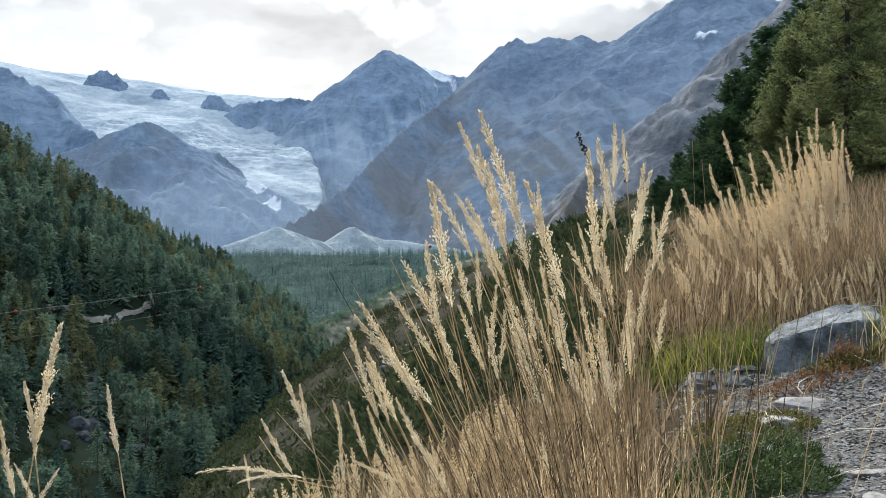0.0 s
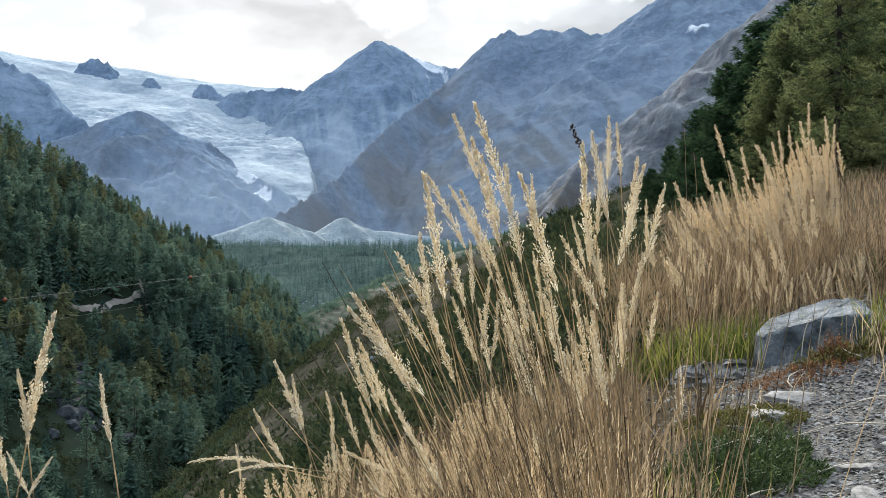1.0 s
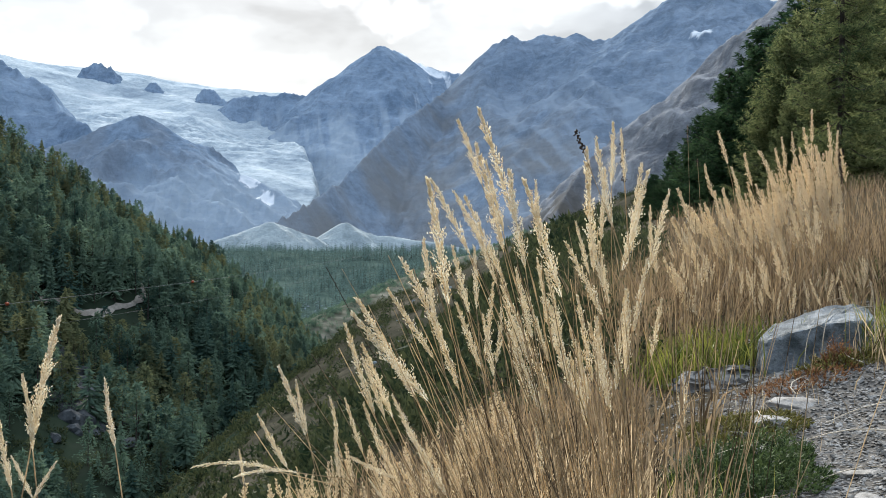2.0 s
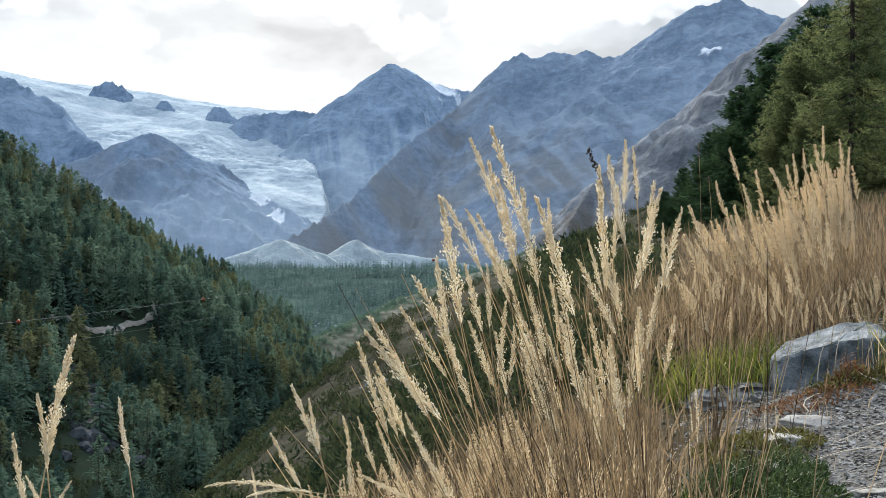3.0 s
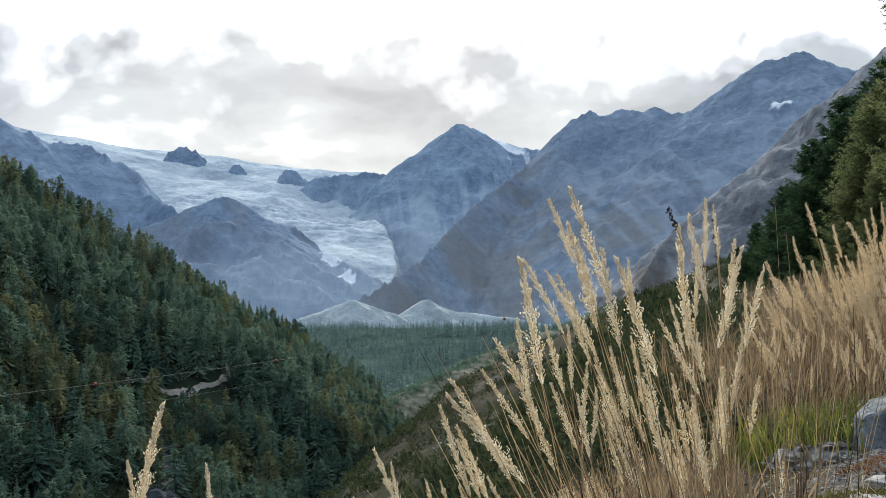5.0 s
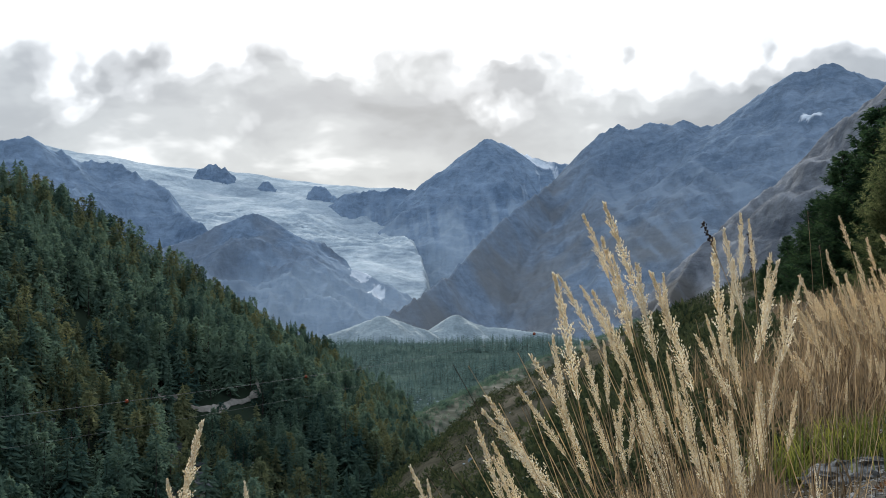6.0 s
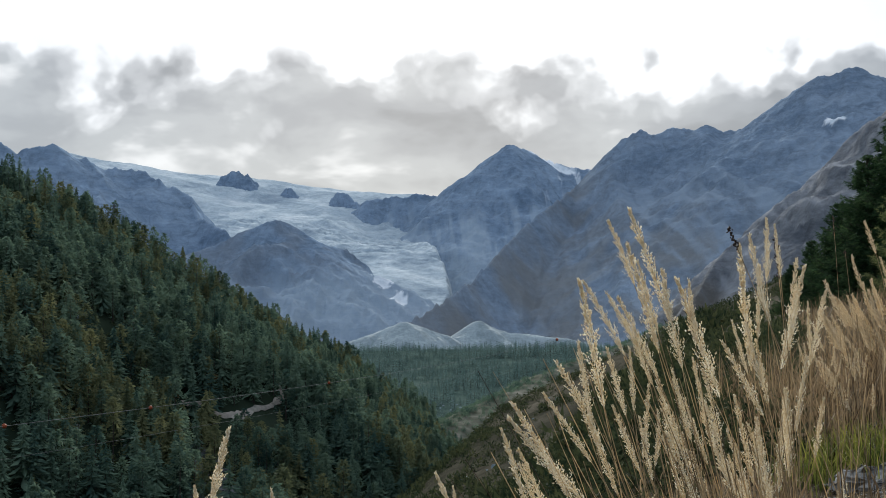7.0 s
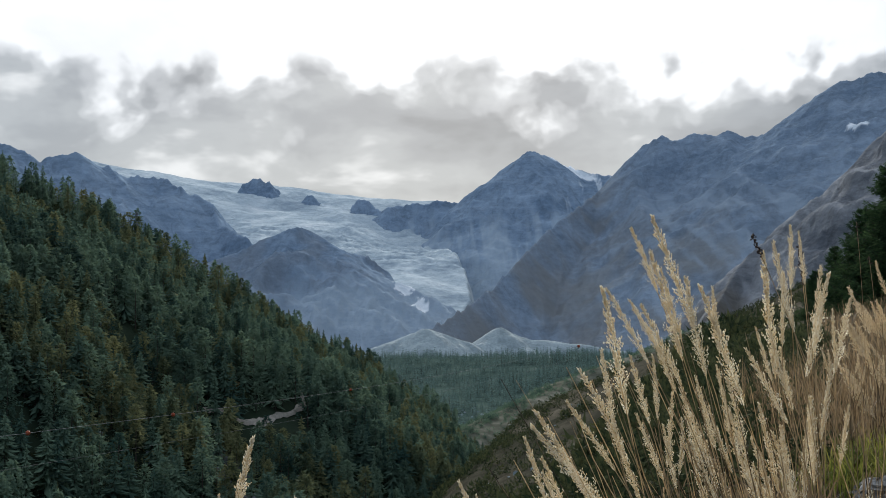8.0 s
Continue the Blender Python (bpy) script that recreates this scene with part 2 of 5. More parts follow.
NEEDLES_TURN_SINGLE = mat_foliage("turning_needles_single", (0.055, 0.084, 0.052), (0.175, 0.185, 0.09), 0.05, 0.3, 0.95, "object")
# valley-floor needles, paler and bluer: aerial haze mixed into their colour
NEEDLES_HAZED = mat_foliage("hazed_needles", (0.078, 0.138, 0.125), (0.165, 0.245, 0.212), 0.03, 0.2, 0.95, "mesh")
SEED = mat_plain("seed_husk", (0.035, 0.025, 0.02), (0.11, 0.08, 0.06), 60, 0.7)
RUSSET_STRAW = mat_foliage("russet_straw", (0.06, 0.038, 0.019), (0.40, 0.29, 0.165), 12, 0.35, 0.6)
TURF = mat_foliage("turf_blades", (0.055, 0.037, 0.02), (0.36, 0.26, 0.15), 3, 0.35, 0.6)
AUTUMN = mat_foliage("autumn_leaves", (0.10, 0.04, 0.015), (0.26, 0.12, 0.035), 0.8, 0.3)
STALK = mat_plain("bleached_straw", (0.35, 0.29, 0.2), (0.6, 0.53, 0.42), 30, 0.6)
SCARP = mat_plain("scarp_stone", (0.035, 0.04, 0.043), (0.115, 0.125, 0.13), 1.2, 0.9, 0.6, 0.1)
TRAIL = mat_plain("trail_gravel", (0.18, 0.165, 0.14), (0.36, 0.33, 0.285), 0.5, 0.95, 0.5, 0.2)
BOULDER = mat_plain("schist", (0.055, 0.066, 0.066), (0.25, 0.278, 0.29), 15, 0.75, 0.9, 0.012)
LICHEN = mat_plain("lichen_rock", (0.10, 0.097, 0.088), (0.34, 0.33, 0.305), 18, 0.9, 0.6, 0.01)
JUNIPER = mat_foliage("juniper", (0.022, 0.040, 0.016), (0.095, 0.135, 0.045), 12, 0.2)
MOSS = mat_foliage("moss", (0.05, 0.055, 0.015), (0.19, 0.17, 0.05), 12, 0.25)
RUSSET = mat_foliage("russet_leaves", (0.09, 0.042, 0.02), (0.32, 0.165, 0.075), 14, 0.3)

# ------------------------------------------------------------ building helpers


def smooth(a, b, x):
    t = np.clip((x - a) / (b - a), 0, 1)
    return t * t * (3 - 2 * t)


def lattice(ix, iy, seed):
    h = (ix.astype(np.int64) * 374761393 + iy.astype(np.int64) * 668265263 + seed * 1442695041) & 0xFFFFFFFF
    h = ((h ^ (h >> 13)) * 1274126177) & 0xFFFFFFFF
    return ((h ^ (h >> 16)) & 0xFFFF) / 65535.0


def vnoise(x, y, seed=0):
    """Smooth lattice noise, 0 to 1, over arrays."""
    ix, iy = np.floor(x), np.floor(y)
    fx, fy = x - ix, y - iy
    fx, fy = fx * fx * fx * (fx * (fx * 6 - 15) + 10), fy * fy * fy * (fy * (fy * 6 - 15) + 10)
    a, b = lattice(ix, iy, seed), lattice(ix + 1, iy, seed)
    c, d = lattice(ix, iy + 1, seed), lattice(ix + 1, iy + 1, seed)
    return (a + (b - a) * fx) * (1 - fy) + (c + (d - c) * fx) * fy


def fbm(x, y, octaves=5, seed=0, gain=0.5, ridged=False):
    total, amp, norm = 0.0, 1.0, 0.0
    for o in range(octaves):
        n = vnoise(x * 2 ** o + 17.3 * o, y * 2 ** o - 9.1 * o, seed + o)
        n = 1 - np.abs(2 * n - 1) if ridged else n
        total, norm, amp = total + n * amp, norm + amp, amp * gain
    return total / norm


def mesh_from(name, verts, faces, mats, attrs=None, flat=False, index=None):
    """One mesh of arrays: verts (n, 3) and faces (m, 3 or 4)."""
    me = bpy.data.meshes.new(name)
    verts, faces = np.asarray(verts, np.float32), np.asarray(faces, np.int32)
    k = faces.shape[1]
    me.vertices.add(len(verts))
    me.vertices.foreach_set("co", verts.ravel())
    me.loops.add(faces.size)
    me.loops.foreach_set("vertex_index", faces.ravel())
    me.polygons.add(len(faces))
    me.polygons.foreach_set("loop_start", np.arange(0, faces.size, k, dtype=np.int32))
    for m in mats:
        me.materials.append(m)
    if index is not None:
        me.polygons.foreach_set("material_index", np.asarray(index, np.int32))
    me.update(calc_edges=True)
    me.polygons.foreach_set("use_smooth", np.full(len(faces), not flat))
    for key, val in (attrs or {}).items():
        me.attributes.new(key, "FLOAT", "POINT").data.foreach_set("value", np.asarray(val, np.float32).ravel())
    me.validate()
    return me


def grid_faces(rows, cols, wrap=False):
    i, j = np.meshgrid(np.arange(rows - 1), np.arange(cols if wrap else cols - 1), indexing="ij")
    a, b = i * cols + j, i * cols + (j + 1) % cols
    return np.stack([a, b, b + cols, a + cols], -1).reshape(-1, 4)


def ridge(x, y, nodes, slope, jag=0.0, soft=0.0):
    """Height of a mountain whose jagged crest runs through the nodes and whose flanks fall off on both sides, and the distance to the crest."""
    best, near, run = np.full(x.shape, -1e9), np.full(x.shape, 1e9), 0.0
    for (x0, y0, z0), (x1, y1, z1) in zip(nodes[:-1], nodes[1:]):
        dx, dy = x1 - x0, y1 - y0
        length = math.hypot(dx, dy)
        t = np.clip(((x - x0) * dx + (y - y0) * dy) / length ** 2, 0, 1)
        d = np.hypot(x - x0 - t * dx, y - y0 - t * dy)
        z = z0 + t * (z1 - z0) - slope * (np.sqrt(d * d + soft * soft) - soft)
        if jag:
            s = run + t * length
            z = z + jag * (fbm(s / 42, s * 0 + z0 * 0 + 3.7, 4, 19, 0.6, True) - 0.66)
        best, near, run = np.maximum(best, z), np.minimum(near, d), run + length
    return best, near


def part(name, data, parent, label=""):
    ob = new(name, data)
    ob.parent = parent
    return tagged(ob, label)

# ------------------------------------------------------------ the lie of the land
FLANK = [(420, 1420, 120), (250, 1250, 66), (90, 1120, 16), (-17, 1000, -24), (-45, 890, -37), (-68, 800, -46), (-85, 740, -60)]
HILL = [(-480, 150, 160), (-275, 340, 92), (-219, 454, 67), (-188, 571, 38), (-162, 681, 10), (-136, 788, -14), (-104, 844, -40), (-60, 880, -75)]


def land(x, y):
    """Height of the ground: a steep grassy slope with a footpath, a gorge, a wooded spur across it and the valley floor beyond."""
    e = x - 0.13 * np.clip(y - 2.5, 0, 45)
    bank = np.where(e > 0.15, 0.2 * (x - 0.15), 0.2 * (x - e) + np.where(e > -0.5, 0.4 * (e - 0.15), -0.26 + 1.0 * (e + 0.5)))
    near = -0.80 + bank + 0.35 * (1 - np.exp(-np.maximum(y, -4) / 7))
    near = near + 0.10 * np.exp(-((x - 1.5) ** 2 + (y - 6.0) ** 2) / 2.5)
    near = near + 0.035 * np.exp(-((x - 1.3) ** 2 + (y - 4.05) ** 2) / 0.06)
    near = near + 0.05 * (fbm(x * 1.3, y * 1.3, 4, 3) - 0.5) + 0.02 * (fbm(x * 7, y * 7, 3, 5) - 0.5)
    brow = -20 + np.maximum(y - 380, 0) * 0.12
    s = x - brow
    far = -21 + np.where(s > 0, 0.45 * s, 0.9 * s) + 9 * (fbm(x / 60, y / 60, 5, 7) - 0.5) * smooth(40, 200, y)
    w = smooth(40, 170, y)
    right = near * (1 - w) + far * w
    flank, fd = ridge(x, y, FLANK, 0.5, 0, 12)
    flank = flank + (fbm(x / 40, y / 40, 5, 29) - 0.55) * np.minimum(4 + fd * 0.2, 18)
    right = np.where(y > 600, np.maximum(right, flank), right)
    floor = np.interp(y, [-5000, 0, 400, 850, 1000, 1400, 1900, 2300, 5000], [-95, -95, -92, -64, -44, -12, -14, -20, -40])
    floor = floor + (8 + 8 * smooth(900, 1100, y)) * (fbm(x / 90, y / 90, 5, 11) - 0.5)
    hill, d = ridge(x, y, HILL, 0.7)
    hill = hill + (fbm(x / 55, y / 55, 5, 23) - 0.62) * np.minimum(5 + d * 0.16, 26)
    return np.maximum(np.maximum(right, floor), hill), right, floor, hill


TABLE = land(*np.meshgrid(np.arange(-3, 13, 0.05), np.arange(-2, 46, 0.05), indexing="ij"))[0]


def land_at(x, y):
    """Height of the ground at one spot; near the path it is read from a table."""
    if -3 < x < 12.9 and -2 < y < 45.9:
        u, v = (x + 3) / 0.05, (y + 2) / 0.05
        i, j = int(u), int(v)
        f, g = u - i, v - j
        return float((TABLE[i, j] * (1 - f) + TABLE[i + 1, j] * f) * (1 - g) + (TABLE[i, j + 1] * (1 - f) + TABLE[i + 1, j + 1] * f) * g)
    return float(land(np.array([x]), np.array([y]))[0][0])


def build_ground():
    az = np.radians(np.concatenate([np.arange(-30, 26, 0.14), np.arange(26, 330, 4.0)]))
    r = np.concatenate([[0.0], np.geomspace(0.5, 4900, 430)])
    R, A = np.meshgrid(r, az, indexing="ij")
    x, y = R * np.sin(A), R * np.cos(A)
    z, right, floor, hill = land(x, y)
    wood = ((hill >= right) & (hill >= floor)) | ((floor > right) & (y < 850)) | ((x < -28) & (y < 500)) | ((floor > right) & (y > 850) & (y < 1700))
    mid = np.where(x > 0.13 * (y - 2.5), smooth(8, 40, R), smooth(3.2, 6, R))
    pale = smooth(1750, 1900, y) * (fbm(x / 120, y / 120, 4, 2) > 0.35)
    khaki = smooth(600, 760, y) * (right >= floor) * (right >= hill) * (y < 1700)
    drop = smooth(-0.5, -1.3, x - 0.13 * np.clip(y - 2.5, 0, 45) + 0.5 * (fbm(x * 2, y * 2, 4, 14) - 0.5)) * smooth(75, 45, y) * smooth(-3, 2, y + 2 * (fbm(x, y, 4, 15) - 0.5))
    wood = np.maximum(wood, drop)
    path_x = 1.15 + 0.10 * (y - 3) + 0.12 * np.sin(y * 1.7)
    gravel = smooth(0.55, 0.25, np.abs(x - path_x) + 0.35 * (fbm(x * 3, y * 3, 4, 9) - 0.5)) * smooth(5.2, 4.0, y)
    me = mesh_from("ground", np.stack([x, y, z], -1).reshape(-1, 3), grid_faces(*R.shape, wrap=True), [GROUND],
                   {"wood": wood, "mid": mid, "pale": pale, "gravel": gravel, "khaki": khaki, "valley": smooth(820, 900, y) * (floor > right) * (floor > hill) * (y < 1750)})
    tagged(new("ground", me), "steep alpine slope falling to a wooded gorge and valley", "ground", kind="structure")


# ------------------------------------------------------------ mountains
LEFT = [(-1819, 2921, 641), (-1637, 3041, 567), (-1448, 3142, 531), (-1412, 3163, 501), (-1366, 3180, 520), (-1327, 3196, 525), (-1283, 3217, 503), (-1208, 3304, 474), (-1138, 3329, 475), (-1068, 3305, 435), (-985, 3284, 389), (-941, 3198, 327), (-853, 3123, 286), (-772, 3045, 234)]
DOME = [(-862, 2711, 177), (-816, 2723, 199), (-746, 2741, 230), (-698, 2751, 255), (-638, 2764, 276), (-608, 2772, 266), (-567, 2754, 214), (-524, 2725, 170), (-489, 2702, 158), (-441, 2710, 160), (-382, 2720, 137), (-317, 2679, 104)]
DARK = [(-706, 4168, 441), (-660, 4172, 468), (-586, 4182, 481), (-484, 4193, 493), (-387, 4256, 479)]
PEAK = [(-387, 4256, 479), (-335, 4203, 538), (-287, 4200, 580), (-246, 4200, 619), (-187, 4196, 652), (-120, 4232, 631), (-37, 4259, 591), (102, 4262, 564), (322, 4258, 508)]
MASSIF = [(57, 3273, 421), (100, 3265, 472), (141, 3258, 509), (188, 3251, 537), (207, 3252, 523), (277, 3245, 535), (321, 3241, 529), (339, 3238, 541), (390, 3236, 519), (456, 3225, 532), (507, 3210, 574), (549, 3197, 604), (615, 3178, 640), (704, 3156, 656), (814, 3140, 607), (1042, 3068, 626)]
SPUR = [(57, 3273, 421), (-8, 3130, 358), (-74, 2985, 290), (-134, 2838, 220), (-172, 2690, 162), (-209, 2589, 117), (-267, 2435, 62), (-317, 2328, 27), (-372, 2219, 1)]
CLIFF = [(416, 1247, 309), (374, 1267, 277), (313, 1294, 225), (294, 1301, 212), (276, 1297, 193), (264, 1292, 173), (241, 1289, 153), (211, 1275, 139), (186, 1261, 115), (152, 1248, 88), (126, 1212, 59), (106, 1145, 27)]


def mountain(name, label, crests, spans, steps, mat, rough, cell, seed, masks=None, jag=20, foot=-45, bench=0.0):
    """A massif over a stretch of the plan (bearings in degrees, distances in metres), raised along its crests."""
    (a0, a1), (r0, r1) = spans
    R, A = np.meshgrid(np.linspace(r0, r1, steps[0]), np.radians(np.linspace(a0, a1, steps[1])), indexing="ij")
    x, y = R * np.sin(A), R * np.cos(A)
    h, d = np.full(x.shape, -1e9), np.full(x.shape, 1e9)
    for c, slope in crests:
        hc, dc = ridge(x, y, c, slope, jag)
        h, d = np.maximum(h, hc), np.minimum(d, dc)
    wob = (fbm(x / cell, y / cell, 7, seed, 0.52, True) - 0.72)
    fine = fbm(x / (cell * 0.2), y / (cell * 0.2), 5, seed + 40, 0.6) - 0.5
    z = h + wob * np.minimum(d * 0.9, rough * 1.3) + fine * np.minimum(9 + d * 0.05, rough * 0.26)
    if bench:
        z = z + bench * np.sin(z / (bench * 1.6) + 7 * fbm(x / 90, y / 90, 4, seed + 9)) * smooth(5, 30, d)
    attrs = {"snow": np.zeros_like(x), "grass": np.zeros_like(x), "scree": np.zeros_like(x)}
    if masks:
        attrs.update(masks(x, y, z, d))
    z = np.maximum(z, foot)
    me = mesh_from(name, np.stack([x, y, z], -1).reshape(-1, 3), grid_faces(*R.shape), [mat], attrs)
    return tagged(new(name, me), label, "mountain", "mountains round the valley")


def blot(x, y, cx, cy, rx, ry, seed, edge=0.5):
    """A patch of uneven outline."""
    q = np.hypot((x - cx) / rx, (y - cy) / ry) + edge * (fbm(x / (rx * 0.5), y / (ry * 0.5), 4, seed) - 0.5) * 2
    return smooth(1.1, 0.9, q)


def low_scree_haze(lo, hi):
    def masks(x, y, z, d):
        n = fbm(x / 90, y / 90, 5, 77)
        # paler towards the foot: scree, and haze put into the colour
        return {"scree": smooth(hi, lo, z + (n - 0.5) * 160) * 0.8}
    return masks


def dome_masks(x, y, z, d):
    n = fbm(x / 60, y / 60, 5, 31)
    snow = np.maximum.reduce([blot(x, y, -350, 2650, 15, 40, 5), blot(x, y, -398, 2715, 26, 30, 6, 0.9) * 0.9])
    # the pale foot of the dome mixes scree with painted haze
    return {"scree": smooth(190, 70, z + (n - 0.5) * 150) * 0.9, "snow": snow, "grass": smooth(0.35, 0.7, n) * 0.4}


def peak_masks(x, y, z, d):
    n = fbm(x / 50, y / 50, 5, 35)
    run = fbm(x / 22 + y / 160, y / 240, 5, 36)
    fan = smooth(470, 250, z + (n - 0.5) * 260) * smooth(0.38, 0.62, run)
    return {"snow": np.maximum(blot(x, y, -72, 4240, 95, 24, 8, 0.25), 0.55 * smooth(0.66, 0.74, run) * smooth(-120, 0, x)), "scree": np.maximum(fan * 0.85, smooth(330, 210, z + (n - 0.5) * 160) * 0.8)}


def massif_masks(x, y, z, d):
    n = fbm(x / 80, y / 80, 6, 51)
    run = fbm((x + 0.4 * y) / 30, (y - 0.4 * x) / 210, 6, 57)
    grass = smooth(430, 190, z + (n - 0.5) * 240) * smooth(0.1, 0.75, n) * np.where(x < 300, 0.85, 0.45)
    grass = np.maximum(grass, 0.7 * smooth(200, 0, x) * smooth(500, 360, z + (n - 0.5) * 160) * smooth(0.2, 0.6, n))
    # scree runs, fading out with height to imitate haze on the lower slopes
    scree = smooth(0.40, 0.62, run) * smooth(500, 300, z) * smooth(60, 160, d) * np.where(x > 120, 0.55, 0.2)
    return {"grass": grass, "scree": scree, "snow": blot(x, y, 602, 2945, 22, 20, 12, 0.6)}


def cliff_masks(x, y, z, d):
    n = fbm(x / 40, y / 40, 5, 61)
    run = fbm((x + 0.3 * y) / 9, (y - 0.3 * x) / 60, 5, 63)
    return {"grass": smooth(62, 0, z + (n - 0.5) * 90) * smooth(0.25, 0.6, run + 0.1), "scree": smooth(0.44, 0.62, 0.5 * n + 0.5 * run) * 0.9}


def build_mountains():
    mountain("mountain", "jagged rock ridge beside the snowfield, blue-grey with painted haze", [(LEFT[:10], 0.75), (LEFT[9:], 1.3)], ((-36, -11), (2700, 3800)), (190, 340), ROCK_FAR_HAZED, 70, 220, 3, low_scree_haze(60, 230), 26)
    mountain("mountain", "dark dome-shaped rock peak below the glacier", [(DOME, 0.62)], ((-20, -4), (2200, 3050)), (190, 290), ROCK_FAR_HAZED, 80, 150, 9, dome_masks, 11)
    mountain("mountain", "pointed grey peak with a snow shoulder", [(DARK, 1.1), (PEAK, 0.8)], ((-11, 6), (3000, 4500)), (250, 330), ROCK_FAR_HAZED, 75, 190, 15, peak_masks)
    mountain("mountain", "broad grey massif with a jagged crest and long spur", [(MASSIF[6:], 0.7), (MASSIF[:7], 1.0), (SPUR, 1.25)], ((-11, 20), (1900, 3600)), (320, 480), ROCK_MID_HAZED, 66, 220, 21, massif_masks)
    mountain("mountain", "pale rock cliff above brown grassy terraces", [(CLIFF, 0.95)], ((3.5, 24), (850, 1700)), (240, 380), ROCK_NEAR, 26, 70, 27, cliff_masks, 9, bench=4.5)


def build_glacier():
    R, A = np.meshgrid(np.linspace(2900, 4750, 300), np.radians(np.linspace(-22, -2.5, 300)), indexing="ij")
    x, y = R * np.sin(A), R * np.cos(A)
    el = np.interp(R, [2900, 3050, 3300, 3700, 4200, 4600, 4750], [1.6, 2.45, 3.4, 4.7, 6.0, 6.75, 6.7])
    tilt = np.interp(np.degrees(A), [-22, -16, -9, -2], [1.3, 0.75, 0, -0.3]) * smooth(3900, 4600, R)
    sag = 0.55 * smooth(-11, -8.5, np.degrees(A)) * smooth(3500, 3800, R) * smooth(4300, 4100, R)
    z = R * np.tan(np.radians(el + tilt - sag))
    edge = np.interp(R, [2900, 3120, 3500, 3900, 4150, 4300], [-5.5, -5.2, -5.9, -6.7, -7.6, -2.0])
    z = z - 170 * smooth(-0.1, 0.7, np.degrees(A) - edge + 0.5 * (fbm(x / 70, y / 70, 4, 99) - 0.5))
    crev = fbm(x / 48, y / 26, 5, 71, 0.6, True)
    z = z + (fbm(x / 260, y / 260, 4, 70) - 0.5) * 50 + (crev - 0.5) * 22 * smooth(3250, 3500, R) * smooth(4150, 3850, R)
    glacier = tagged(new("glacier"), "pale crevassed glacier flowing down between dark rock ridges", "glacier")
    glacier.location = (-300, 2900, 0)
    for name, a, b, lab in (("tongue", 0, 90, "smooth grey-white ice tongue"), ("icefall", 89, 180, "broken icefall with crevasses"), ("snowfield", 179, 300, "pale upper snowfield")):
        P = np.stack([x + 300, y - 2900, z], -1)[a:b]
        part(name, mesh_from(name, P.reshape(-1, 3), grid_faces(*P.shape[:2]), [ICE]), glacier, lab)
    for k, nodes in enumerate(([(-1204, 4302, 548), (-1176, 4305, 584), (-1150, 4312, 596), (-1097, 4324, 592), (-1078, 4333, 557)],
                               [(-977, 4311, 514), (-960, 4312, 538), (-945, 4316, 530), (-926, 4322, 512)],
                               [(-802, 4250, 472), (-774, 4251, 504), (-740, 4257, 503), (-684, 4219, 463)])):
        cx, cy = nodes[1][0] + 20, nodes[1][1]
        gx, gy = np.meshgrid(np.linspace(-150, 150, 90), np.linspace(-130, 90, 60), indexing="ij")
        px, py = cx + gx, cy + gy
        h, d = ridge(px, py, nodes, 1.25, 22)
        pz = h + (fbm(px / 30, py / 30, 5, 90 + k, 0.6, True) - 0.62) * np.minimum(18 + d, 45)
        me = mesh_from("rock_outcrop", np.stack([px, py, pz], -1).reshape(-1, 3), grid_faces(90, 60), [ROCK_FAR_HAZED])
        tagged(new("rock_outcrop", me), "dark rock outcrop rising from the ice", "rock", "outcrops in the ice")


M1 = [(-372, 2016, -8), (-339, 2022, 6), (-300, 2028, 20), (-268, 2032, 33), (-257, 2034, 34), (-244, 2036, 29), (-218, 2038, 21), (-197, 2041, 14), (-175, 2043, -4)]
M2 = [(-215, 2090, -2), (-174, 2093, 20), (-152, 2095, 34), (-146, 2095, 35), (-126, 2096, 25), (-101, 2098, 17), (-46, 2099, 11), (27, 2100, -1), (99, 2098, -12)]


def build_moraines():
    for crest, seed in ((M1, 3), (M2, 8)):
        gx, gy = np.meshgrid(np.linspace(crest[0][0] - 40, crest[-1][0] + 40, 200), np.linspace(crest[0][1] - 130, crest[0][1] + 70, 90), indexing="ij")
        h, d = ridge(gx, gy, crest, 0.62, 4, 3)
        z = h + (fbm(gx / 30, gy / 30, 6, seed, 0.6) - 0.5) * np.minimum(3 + d * 0.4, 16)
        me = mesh_from("moraine", np.stack([gx, gy, np.maximum(z, -60)], -1).reshape(-1, 3), grid_faces(200, 90), [PALE_SCREE])
        tagged(new("moraine", me), "pale grey ridge of glacier rubble", "moraine", "moraine ridges")


build_ground()
build_mountains()
build_glacier()
build_moraines()

# ------------------------------------------------------------ woods


